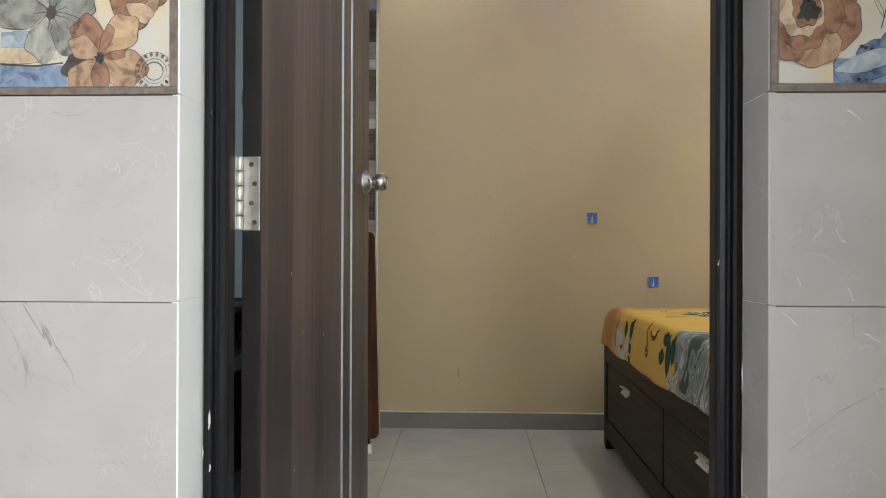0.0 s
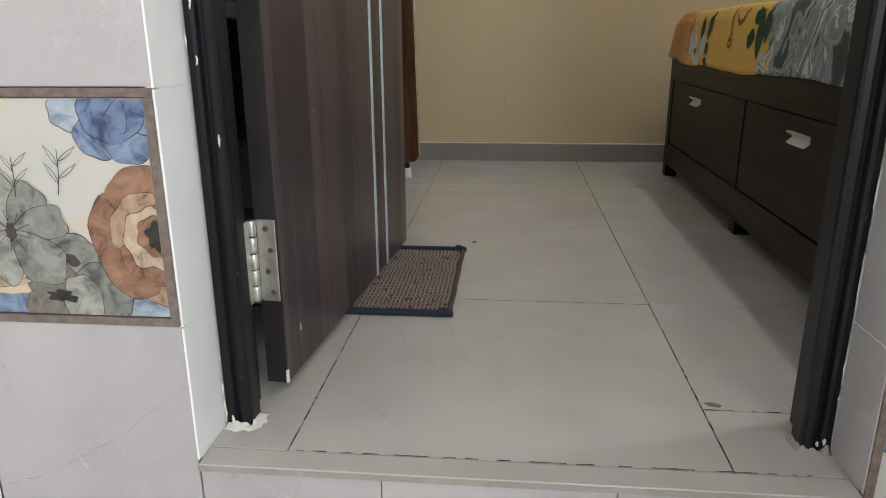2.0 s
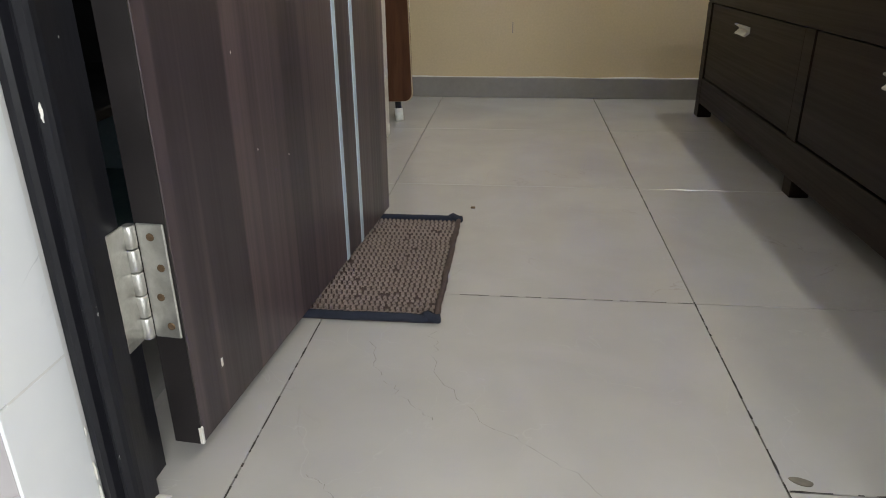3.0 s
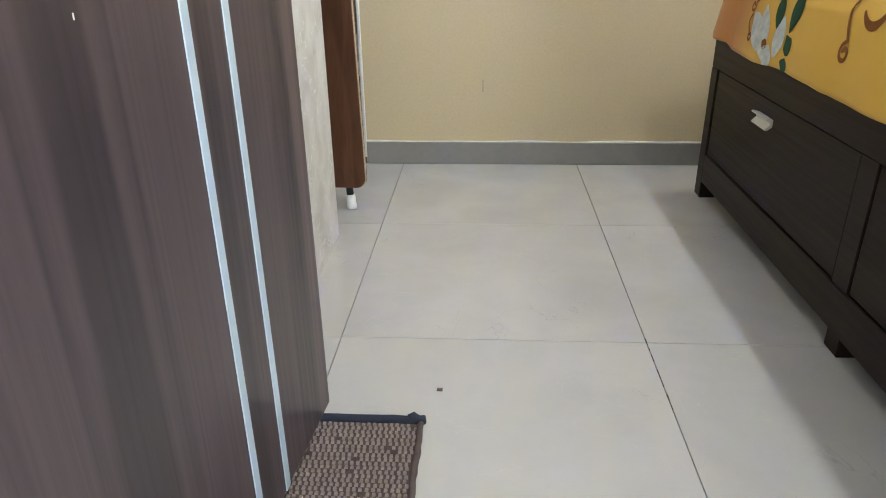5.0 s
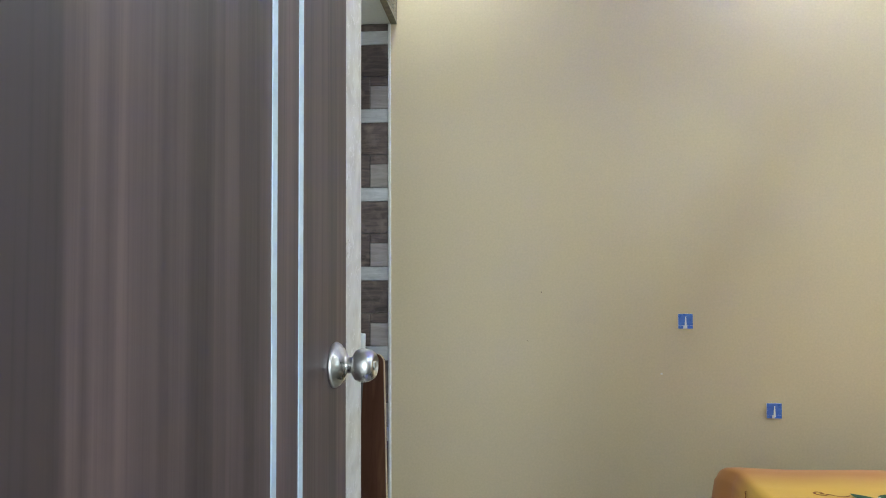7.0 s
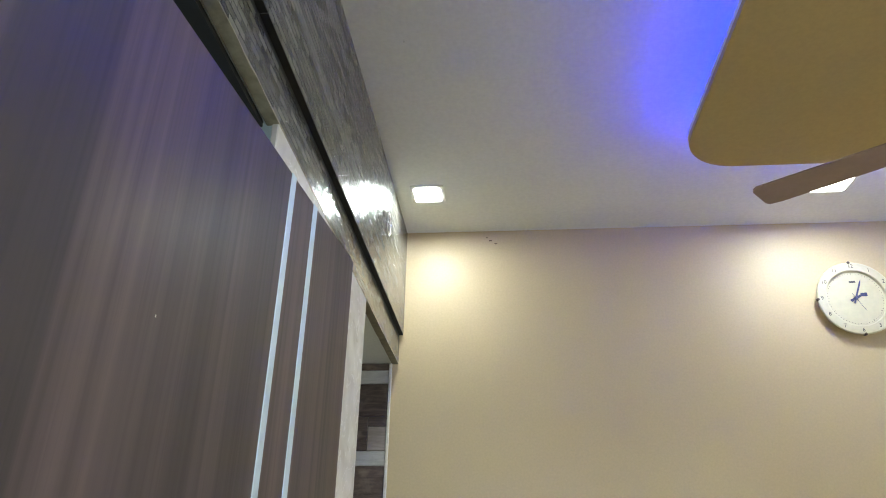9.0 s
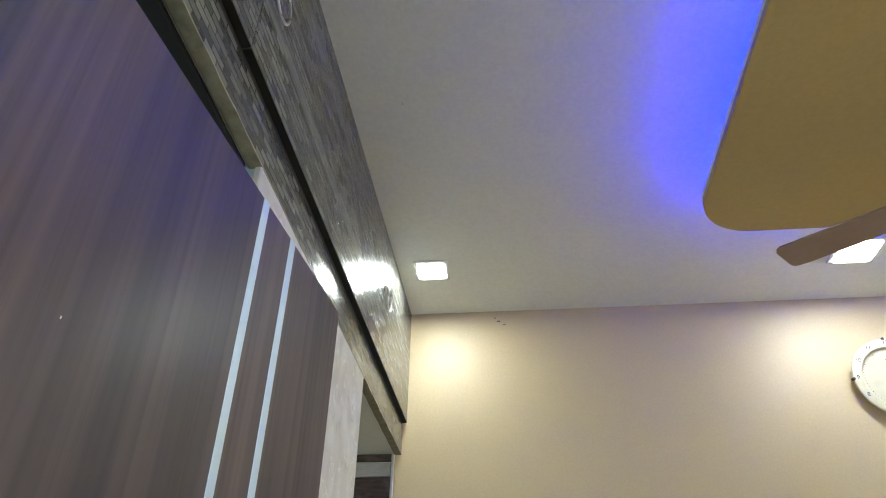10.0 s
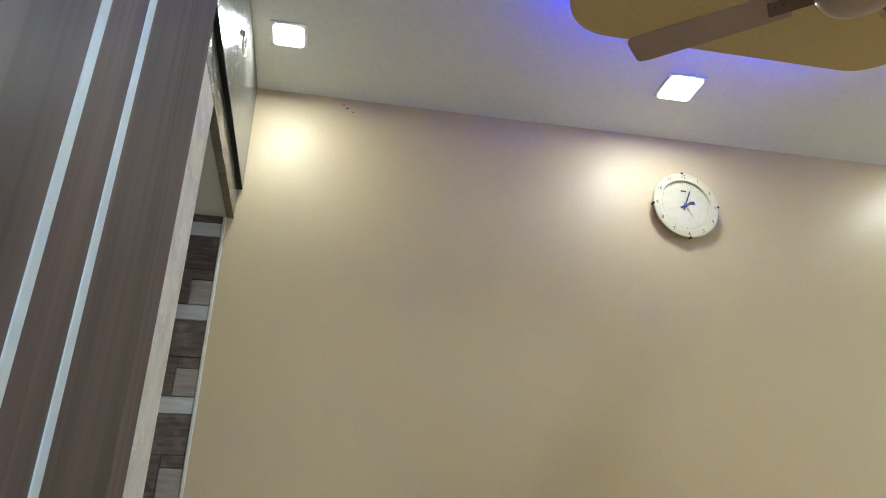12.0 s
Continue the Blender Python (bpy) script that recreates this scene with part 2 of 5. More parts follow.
M["fandark"] = surface("dark_fan_enamel", (0.10, 0.07, 0.06), (0.13, 0.09, 0.08), 5, rough=0.35)
M["ledpanel"] = glow("lit_led_diffuser", (1.0, 0.98, 0.94), 14)
M["blueled"] = glow("lit_blue_led_strip", (0.004, 0.016, 1.0), 36)
M["white"] = surface("white_plastic", (0.74, 0.74, 0.70), (0.80, 0.80, 0.77), 9, rough=0.35)
M["bezel"] = surface("grey_bezel", (0.62, 0.62, 0.59), (0.68, 0.68, 0.65), 9, rough=0.4)
M["bluefilm"] = surface("blue_protective_film", (0.06, 0.14, 0.50), (0.10, 0.22, 0.62), 60, rough=0.25, fine=200, bump=0.4)
M["clockface"] = surface("ivory_clock_face", (0.64, 0.59, 0.43), (0.68, 0.63, 0.47), 6, rough=0.4)
M["ink"] = surface("dark_print", (0.03, 0.03, 0.05), (0.05, 0.05, 0.07), 40, rough=0.5)
M["hand"] = surface("blue_black_metal", (0.05, 0.05, 0.16), (0.07, 0.07, 0.2), 40, rough=0.35)
M["matbrown"] = surface("brown_jute", (0.075, 0.050, 0.044), (0.11, 0.076, 0.066), 60, rough=0.95, fine=400, bump=0.8)
M["matpale"] = surface("beige_jute", (0.22, 0.17, 0.145), (0.31, 0.245, 0.21), 80, rough=0.95, fine=400, bump=0.8)
M["rubber"] = surface("black_rubber", (0.02, 0.02, 0.022), (0.03, 0.03, 0.033), 30, rough=0.7)
M["navy"] = surface("navy_binding", (0.014, 0.017, 0.030), (0.024, 0.028, 0.045), 60, rough=0.9, fine=300, bump=0.5)
M["mattress"] = surface("orange_ticking", (0.42, 0.15, 0.04), (0.50, 0.20, 0.06), 12, rough=0.9)
M["teal"] = surface("teal_glass_shelf", (0.22, 0.36, 0.36), (0.30, 0.45, 0.44), 7, rough=0.15)
M["wire"] = surface("green_cable_sheath", (0.05, 0.16, 0.09), (0.08, 0.2, 0.12), 20, rough=0.4)
M["leafgreen"] = surface("dark_green_print", (0.012, 0.05, 0.022), (0.03, 0.09, 0.04), 40, rough=0.85)
M["petalwhite"] = surface("grey_white_print", (0.42, 0.46, 0.46), (0.68, 0.70, 0.68), 45, rough=0.85)
M["swirl"] = surface("brown_swirl_print", (0.22, 0.075, 0.01), (0.28, 0.10, 0.015), 40, rough=0.85)


def bedspread_cloth(name):
    """Printed cotton: yellow field, orange at the foot end, grey floral blotches with green towards the head."""
    m, t, p = nodes_of(name)
    g = t.nodes.new("ShaderNodeNewGeometry")
    sep = t.nodes.new("ShaderNodeSeparateXYZ")
    t.links.new(g.outputs["Position"], sep.inputs[0])

    def window(out, a, b):
        r = t.nodes.new("ShaderNodeMapRange")
        r.inputs[1].default_value, r.inputs[2].default_value = a, b
        t.links.new(out, r.inputs[0])
        return r.outputs[0]

    weave = noise_of(t, 700, 2)
    cloud = noise_of(t, 5, 4)
    yellow = mix(t, cloud, (0.66, 0.36, 0.025), (0.78, 0.47, 0.045))
    c = mix(t, window(sep.outputs[1], 1.76, 1.90), yellow, (0.50, 0.20, 0.035))
    blot = ramp(t, noise_of(t, 1.0, 3, (5, 13, 8), 0.45, 1.5),
                [(0.33, (0.010, 0.022, 0.014)), (0.40, (0.020, 0.040, 0.028)), (0.425, (0.20, 0.23, 0.22)), (0.50, (0.30, 0.33, 0.31)), (0.515, (0.13, 0.16, 0.16)), (0.58, (0.24, 0.27, 0.26)), (0.595, (0.55, 0.58, 0.55)), (0.66, (0.46, 0.48, 0.44)), (0.68, (0.16, 0.13, 0.085))])
    edge = t.nodes.new("ShaderNodeMath")
    edge.operation = "ADD"
    t.links.new(sep.outputs[1], edge.inputs[0])
    t.links.new(ramp(t, noise_of(t, 9, 2), [(0.3, grey(0)), (0.7, grey(0.16))]), edge.inputs[1])
    c = mix(t, window(edge.outputs[0], 1.165, 1.155), c, blot)
    c = mix(t, 0.2, c, ramp(t, weave, [(0.3, grey(0.6)), (0.7, grey(1))]), "MULTIPLY")
    t.links.new(c, p.inputs["Base Color"])
    p.inputs["Roughness"].default_value = 0.8
    p.inputs["Sheen Weight"].default_value = 0.15
    bump_of(t, p, weave, 0.15, 0.0008)
    return m


M["spread"] = bedspread_cloth("printed_cotton")


def washed(name, a, b):
    """Watercolour wash: pooled darker rims and pale blooms."""
    m, t, p = nodes_of(name)
    pool = noise_of(t, 34, 4, rough=0.6, distort=0.9)
    fine = noise_of(t, 120, 3)
    c = mix(t, ramp(t, pool, [(0.34, grey(0)), (0.48, grey(0.6)), (0.66, grey(1))]), tuple(v * 0.5 for v in a), tuple(v * 0.82 for v in b))
    c = mix(t, 0.3, c, ramp(t, fine, [(0.3, grey(0.7)), (0.7, grey(1))]), "MULTIPLY")
    t.links.new(c, p.inputs["Base Color"])
    p.inputs["Roughness"].default_value = 0.24
    return m


PET = {
    "grey": (washed("grey_wash", (0.17, 0.17, 0.15), (0.37, 0.365, 0.325)), washed("pale_grey_wash", (0.28, 0.28, 0.245), (0.52, 0.51, 0.45))),
    "blue": (washed("blue_wash", (0.11, 0.17, 0.33), (0.30, 0.39, 0.55)), washed("deep_blue_wash", (0.08, 0.12, 0.27), (0.22, 0.30, 0.48))),
    "brown": (washed("brown_wash", (0.24, 0.105, 0.06), (0.42, 0.22, 0.14)), washed("pale_brown_wash", (0.40, 0.22, 0.13), (0.60, 0.40, 0.26))),
    "orange": (washed("orange_wash", (0.45, 0.18, 0.10), (0.62, 0.32, 0.18)), washed("peach_wash", (0.60, 0.36, 0.22), (0.72, 0.52, 0.36))),
    "taupe": (washed("taupe_wash", (0.12, 0.10, 0.085), (0.28, 0.25, 0.21)), washed("sage_wash", (0.15, 0.16, 0.14), (0.30, 0.31, 0.27))),
    "paleblue": (washed("pale_blue_wash", (0.26, 0.36, 0.50), (0.48, 0.55, 0.62)), washed("sky_wash", (0.30, 0.40, 0.56), (0.55, 0.60, 0.66))),
    "peachy": (washed("tan_wash", (0.40, 0.23, 0.14), (0.62, 0.42, 0.27)), washed("sand_wash", (0.42, 0.23, 0.13), (0.66, 0.45, 0.28))),
    "peach": (washed("cream_wash", (0.60, 0.42, 0.28), (0.72, 0.55, 0.40)), washed("pale_cream_wash", (0.62, 0.44, 0.28), (0.74, 0.58, 0.42))),
    "dark": (washed("umber_wash", (0.05, 0.04, 0.035), (0.10, 0.075, 0.06)), washed("brown_black_wash", (0.02, 0.018, 0.018), (0.05, 0.045, 0.04))),
}


def decor_glaze(name):
    m, t, p = nodes_of(name)
    a, b = noise_of(t, 7, 3, distort=0.6), noise_of(t, 10, 3, distort=0.8, loc=(5, 3, 1))
    c = mix(t, ramp(t, a, [(0.50, grey(0)), (0.64, grey(1))]), (0.53, 0.51, 0.465), (0.60, 0.47, 0.31))
    c = mix(t, ramp(t, b, [(0.60, grey(0)), (0.72, grey(0.7))]), c, (0.34, 0.42, 0.55))
    t.links.new(c, p.inputs["Base Color"])
    p.inputs["Roughness"].default_value = 0.2
    return m


M["decor"] = decor_glaze("watercolour_glaze")


# ---- builders ----
def block(bm, x0, x1, y0, y1, z0, z1, bevel=0.0, seg=1):
    r = bmesh.ops.create_cube(bm, size=1)
    vs = r["verts"]
    bmesh.ops.scale(bm, vec=(x1 - x0, y1 - y0, z1 - z0), verts=vs)
    bmesh.ops.translate(bm, vec=((x0 + x1) / 2, (y0 + y1) / 2, (z0 + z1) / 2), verts=vs)
    if bevel:
        es = {e for v in vs for e in v.link_edges}
        bmesh.ops.bevel(bm, geom=list(es), offset=bevel, segments=seg, affect="EDGES", profile=0.5)
    return bm


def box(x0, x1, y0, y1, z0, z1, bevel=0.0, seg=1):
    return block(bmesh.new(), x0, x1, y0, y1, z0, z1, bevel, seg)


def revolve(profile, n=28, caps=True):
    """A turned shape about z from (radius, height) pairs."""
    bm = bmesh.new()
    rings = [[bm.verts.new((r * math.cos(2 * math.pi * i / n), r * math.sin(2 * math.pi * i / n), z)) for i in range(n)] for r, z in profile]
    for a, b in zip(rings, rings[1:]):
        for i in range(n):
            bm.faces.new((a[i], a[(i + 1) % n], b[(i + 1) % n], b[i]))
    if caps:
        bm.faces.new(rings[0][::-1])
        bm.faces.new(rings[-1])
    for f in bm.faces:
        f.smooth = len(f.verts) == 4
    return bm


def tube(points, radius, n=10):
    bm = bmesh.new()
    rings = []
    for i, p in enumerate(points):
        a, b = Vector(points[max(i - 1, 0)]), Vector(points[min(i + 1, len(points) - 1)])
        q = (b - a).to_track_quat("Z", "Y")
        rings.append([bm.verts.new(Vector(p) + q @ Vector((radius * math.cos(2 * math.pi * k / n), radius * math.sin(2 * math.pi * k / n), 0))) for k in range(n)])
    for a, b in zip(rings, rings[1:]):
        for k in range(n):
            bm.faces.new((a[k], a[(k + 1) % n], b[(k + 1) % n], b[k])).smooth = True
    bm.faces.new(rings[0][::-1])
    bm.faces.new(rings[-1])
    return bm


def prism(outline, z0, z1):
    """An upright prism over a closed (x, y) outline."""
    bm = bmesh.new()
    lo, hi = [bm.verts.new((x, y, z0)) for x, y in outline], [bm.verts.new((x, y, z1)) for x, y in outline]
    n = len(outline)
    bm.faces.new(lo[::-1])
    bm.faces.new(hi)
    for i in range(n):
        bm.faces.new((lo[i], lo[(i + 1) % n], hi[(i + 1) % n], hi[i]))
    bmesh.ops.recalc_face_normals(bm, faces=bm.faces)
    return bm


def rounded(x0, x1, y0, y1, r, n=8):
    out = []
    for cx, cy, a in ((x1 - r, y1 - r, 0), (x0 + r, y1 - r, 90), (x0 + r, y0 + r, 180), (x1 - r, y0 + r, 270)):
        out += [(cx + r * math.cos(radians(a + 90 * k / n)), cy + r * math.sin(radians(a + 90 * k / n))) for k in range(n + 1)]
    return out


def mesh_of(name, bm, material):
    me = bpy.data.meshes.new(name)
    bm.normal_update()
    bm.to_mesh(me)
    bm.free()
    me.materials.append(material)
    return me


def part(name, bm, material, parent, label="", m=None):
    """One mesh under a thing or part; m poses it in the world."""
    ob = new(name, mesh_of(name, bm, material))
    ob.parent = parent
    ob.matrix_parent_inverse = world_of(parent).inverted()
    if m is not None:
        ob.matrix_basis = m
    POSE[ob.name] = m if m is not None else Matrix()
    return tagged(ob, label) if label else ob


POSE = {}


def world_of(ob):
    return POSE[ob.name]


def thing(name, label, category, place=(0, 0, 0), group=""):
    ob = new(name)
    ob.empty_display_size = 0.1
    ob.location = place
    POSE[ob.name] = Matrix.Translation(place)
    return tagged(ob, label, category, group)


def solid(name, bm, material, label, category="", kind="", group=""):
    ob = new(name, mesh_of(name, bm, material))
    POSE[ob.name] = Matrix()
    return tagged(ob, label, category, group, kind)


def piece(name, mesh, parent, place):
    ob = new(name, mesh)
    ob.parent = parent
    ob.location = place
    return ob


# ---- the large structure ----
FAR, INNER, TOP, RIGHT = 2.335, 0.17, 2.595, 5.15
OUT = -0.30  # the passage lies a step below the room

solid("floor", box(-0.75, RIGHT, 0.004, FAR, -0.30, -0.010), M["grout"], "bedroom floor of large glossy greige tiles", kind="structure")
solid("floor_passage", box(-0.40, 3.6, -2.8, 0.02, OUT - 0.1, OUT), M["floor"], "greige tiled floor of the passage", kind="structure")

bm = bmesh.new()
block(bm, -0.75, RIGHT + 0.2, INNER - 0.155, INNER, 1.885, TOP)
block(bm, -0.75, 0.086, 0.012, INNER, OUT, 1.885)
block(bm, 0.917, RIGHT + 0.2, 0.012, INNER, OUT, 1.885)
wall_south = solid("wall_south", bm, M["plain"], "white plastered wall with the doorway, tiled outside", kind="structure")

wall_north = solid("wall_north", box(0.068, RIGHT + 0.2, FAR, FAR + 0.15, 0, TOP), M["wall"], "plain cream painted bedroom wall", kind="structure")
wall_niche = solid("wall_niche", box(-0.75, 0.068, FAR + 0.010, FAR + 0.15, 0, TOP), M["grout"], "niche wall clad in split stone strips", kind="structure")
solid("trim_corner", box(0.060, 0.0705, FAR - 0.004, FAR + 0.009, 0.02, 2.067, 0.002), M["caulk"], "white edge bead beside the stone cladding", kind="structure")
# opening at y 0.30 to 0.80 is added for the alcove fill lamp
bm = bmesh.new()
block(bm, -0.85, -0.75, INNER, 0.30, 0, TOP)
block(bm, -0.85, -0.75, 0.80, FAR + 0.15, 0, TOP)
block(bm, -0.85, -0.75, 0.30, 0.80, 0, 0.75)
block(bm, -0.85, -0.75, 0.30, 0.80, 1.9, TOP)
solid("wall_west", bm, M["bluewall"], "blue-grey painted wall with an opening added to light the alcove", kind="structure")

# east wall with the window that lights the bed
bm = bmesh.new()
WY0, WY1, WZ0, WZ1 = 0.20, 1.40, 1.05, 2.15
block(bm, RIGHT, RIGHT + 0.15, INNER, FAR, 0, WZ0)
block(bm, RIGHT, RIGHT + 0.15, INNER, FAR, WZ1, TOP)
block(bm, RIGHT, RIGHT + 0.15, INNER, WY0, WZ0, WZ1)
block(bm, RIGHT, RIGHT + 0.15, WY1, FAR, WZ0, WZ1)
solid("wall_east", bm, M["wall"], "cream painted wall with a window opening", kind="structure")

solid("ceiling", box(-0.85, RIGHT + 0.2, -0.0, FAR + 0.15, TOP, TOP + 0.12), M["ceiling"], "flat white painted bedroom ceiling", kind="structure")
solid("ceiling_passage", box(-0.40, 3.6, -2.8, -0.0, 2.5, 2.62), M["ceiling"], "white passage ceiling", kind="structure")
# unseen wall, added with an opening sized to steer the rear daylight
bm = bmesh.new()
block(bm, -0.40, 3.6, -2.9, -2.75, OUT, 0.30)
block(bm, -0.40, 3.6, -2.9, -2.75, 2.2, 2.5)
block(bm, -0.40, 0.83, -2.9, -2.75, 0.30, 2.2)
block(bm, 3.2, 3.6, -2.9, -2.75, 0.30, 2.2)
solid("wall_light_opening", bm, M["plain"], "unseen white wall added behind, its opening shaping the daylight", kind="structure")
wall_side = solid("wall_passage_west", box(-0.40, -0.219, -2.8, 0.0, OUT, 2.5), M["plain"], "passage side wall clad in white marble tiles", kind="structure")
# unseen block, added to keep the rear daylight off the right-hand tiles
bm = bmesh.new()
block(bm, 1.105, 3.6, -0.95, -0.002, OUT, 2.5)
block(bm, 3.4, 3.6, -2.75, -1.0, OUT, 2.5)
solid("wall_east_blocker", bm, M["plain"], "unseen white wall block added to shade the right-hand tiles", kind="structure")
bm = bmesh.new()
block(bm, -0.219, 0.0855, 0.0, 0.012, 1.885, 2.5)
block(bm, 0.0855, 0.917, 0.0, 0.012, 1.885, 2.5)
block(bm, 0.917, 2.3, 0.0, 0.012, 1.885, 2.5)
solid("wall_lintel", bm, M["plain"], "white plaster above the doorway", kind="structure")

# skirting with a ragged cement line on top
solid("baseboard", box(0.071, RIGHT, FAR - 0.012, FAR - 0.0005, 0.0, 0.076, 0.002), M["skirting"], "grey-brown tile skirting", kind="structure")
bm = bmesh.new()
for k in range(236):
    x = 0.072 + k * 0.0215
    hgt = 0.0785 + 0.005 * noise.noise((x * 6, 0, 3)) + (0.005 if noise.noise((x * 3.1, 4, 0)) > 0.28 else 0)
    block(bm, x, x + 0.022, FAR - 0.010 + 0.003 * noise.noise((x * 9, 2, 2)), FAR - 0.0004, 0.0762, hgt)
solid("trim_cement", bm, M["caulk"], "ragged white cement line above the skirting", kind="structure")

# niche and partition on the door side
partition = solid("wall_partition", box(-0.75, 0.080, 0.88, 1.70, 0, 2.067), M["bluewall"], "blue-grey partition wall faced with beige marble panel", kind="structure")
part("marble_facing", box(0.0805, 0.093, 0.876, 1.704, 0.0, 2.066, 0.002), M["panel"], partition, "mottled beige marble laminate")
solid("floor_alcove_kerb", box(-0.74, 0.05, 0.19, 0.87, 0.0, 0.012), M["floor"], "tiled floor strip behind the door", kind="structure")

# ---- doorway ----
door_frame = thing("door_frame", "black enamelled wooden door frame with chipped paint", "door frame", (0.5, 0.13, 0))
tagged(door_frame, kind="structure")
jamb = [(0.0865, 0.169), (0.0865, 0.096), (0.089, 0.090), (0.097, 0.088), (0.101, 0.091), (0.104, 0.098), (0.107, 0.098), (0.110, 0.091),
        (0.115, 0.088), (0.122, 0.089), (0.125, 0.092), (0.126, 0.098), (0.126, 0.122), (0.110, 0.124), (0.110, 0.169)]
part("jamb", prism(jamb, 0.0, 1.885), M["black"], door_frame)
part("jamb", prism([(1.0035 - x, y) for x, y in jamb][::-1], 0.0, 1.885), M["black"], door_frame)
head = prism([(-(y), x - 0.0865) for x, y in jamb], 0.126, 0.877)
bmesh.ops.transform(head, matrix=Matrix(((0, 0, 1, 0), (-1, 0, 0, 0), (0, -1, 0, 1.8835), (0, 0, 0, 1))), verts=head.verts)
bmesh.ops.recalc_face_normals(head, faces=head.faces)
part("head", head, M["black"], door_frame)
def smear(line, seed, width, rise):
    """A trowelled fillet of cement along a foot line, ragged at both edges."""
    bm = bmesh.new()
    rows, n = [], 44
    seg = [(Vector(a), Vector(b)) for a, b in zip(line, line[1:])]
    total = sum((b - a).length for a, b in seg)
    for k in range(n + 1):
        s = total * k / n
        for a, b in seg:
            if s <= (b - a).length + 1e-6:
                break
            s -= (b - a).length
        d = (b - a).normalized()
        p, out = a + d * s, Vector((d.y, -d.x))
        w = width * (0.8 + 0.45 * noise.noise((k * 0.14, seed, 0)) + 0.12 * noise.noise((k * 0.6, seed, 3)))
        r = rise * (0.7 + 0.9 * noise.noise((k * 0.16, seed, 6)) + 0.15 * noise.noise((k * 0.5, seed, 9)))
        end = min(1.0, k / 3, (n - k) / 3) + 0.05
        pts = ((-0.001, max(0.001, r) * end), (0.0012, max(0.001, r * 0.8) * end), (0.003, 0.0035 * end), (max(0.004, w * 0.6), 0.0022 * end), (max(0.006, w), -0.0005))
        rows.append([bm.verts.new((p.x + out.x * q, p.y + out.y * q, z)) for q, z in pts])
    for a, b in zip(rows, rows[1:]):
        for i in range(4):
            bm.faces.new((a[i], b[i], b[i + 1], a[i + 1])).smooth = True
    bmesh.ops.recalc_face_normals(bm, faces=bm.faces)
    return bm


part("filler", smear([(0.0868, 0.0875), (0.1265, 0.0875), (0.1275, 0.124)], 2.0, 0.017, 0.007), M["caulk"], door_frame, "smeared white cement at the foot")
part("filler", smear([(0.876, 0.124), (0.877, 0.0875), (0.9165, 0.0875)], 5.0, 0.007, 0.010), M["nosing"], door_frame, "grey cement smear at the foot")


def flake(x, y, z0, length, width, seed):
    """A long ragged flake of bare wood on the front of a jamb."""
    bm = bmesh.new()
    rows = []
    for k in range(9):
        f = k / 8
        w = width * (0.25 + math.sin(math.pi * f)) * (0.8 + 0.6 * noise.noise((k * 0.8, seed, 1)))
        cx = x + 0.5 * width * noise.noise((k * 0.5, seed, 4))
        rows.append([bm.verts.new((cx + s * w * 0.5, y - q, z0 + length * f)) for s, q in ((-1, 0), (-0.7, 0.0006), (0.7, 0.0006), (1, 0))])
    for a, b in zip(rows, rows[1:]):
        for i in range(3):
            bm.faces.new((a[i], a[i + 1], b[i + 1], b[i]))
    return part("paint_flake", bm, M["caulk"], door_frame, "bare patch where the enamel flaked")


for k, (x, z0, length, w) in enumerate(((0.0885, 0.006, 0.036, 0.004), (0.0880, 0.048, 0.022, 0.003), (0.098, 0.003, 0.014, 0.004), (0.0882, 0.10, 0.012, 0.002), (0.1175, 0.40, 0.016, 0.003),
                                        (0.0885, 0.52, 0.020, 0.0022), (0.0985, 0.565, 0.030, 0.004), (0.1000, 0.50, 0.012, 0.003),
                                        (0.9145, 0.10, 0.060, 0.0022), (0.9145, 0.075, 0.010, 0.004), (0.9140, 0.20, 0.080, 0.002), (0.9148, 0.33, 0.05, 0.0025), (0.9145, 0.45, 0.09, 0.0018), (0.9146, 0.63, 0.05, 0.002), (0.905, 0.012, 0.010, 0.005), (0.897, 0.010, 0.008, 0.004))):
    flake(x, 0.0885 if 0.094 < x < 0.1 or x > 0.11 and x < 0.12 else 0.0878, z0, length, w, k * 3.1)

# open leaf: local x runs along the leaf, y into its thickness
LEAF = pose(0.152, 0.181, 0, 0, 0, math.degrees(math.atan2(0.778, 0.068)))
door = thing("door_1", "open walnut-laminate flush door with two metal strips", "door", (0.152, 0.181, 0.02))
tagged(door, kind="structure")
L0, Z0, Z1 = 0.792, 0.022, 1.840


def on_leaf(name, bm, material, label="", parent=None):
    bmesh.ops.transform(bm, matrix=LEAF, verts=bm.verts)
    return part(name, bm, material, parent or door, label)


bm = box(0.001, L0, 0.0, 0.034, Z0, Z1, 0.0012)
on_leaf("leaf", bm, M["door"])
on_leaf("edge_band", box(-0.0012, 0.0008, 0.0006, 0.0338, Z0, Z1), M["blackedge"], "black painted hinge edge")
on_leaf("edge_chip", box(-0.0016, 0.003, -0.0008, 0.004, Z0 - 0.0005, Z0 + 0.022, 0.001), M["caulk"], "pale chipped corner")
for s in (0.513, 0.598):
    on_leaf("metal_strip", box(s - 0.0075, s + 0.0075, -0.0012, 0.002, Z0, Z1, 0.0006), M["strip"], "satin aluminium inlay strip")
marks = ((0.06, 0.09, 0.004, 0.009), (0.21, 0.30, 0.0016, 0.0022), (0.30, 0.27, 0.0016, 0.002), (0.17, 0.42, 0.0014, 0.003), (0.36, 0.66, 0.0016, 0.004), (0.22, 0.68, 0.002, 0.003),
         (0.10, 1.18, 0.0014, 0.002), (0.27, 1.55, 0.0012, 0.002), (0.15, 0.80, 0.0014, 0.004))
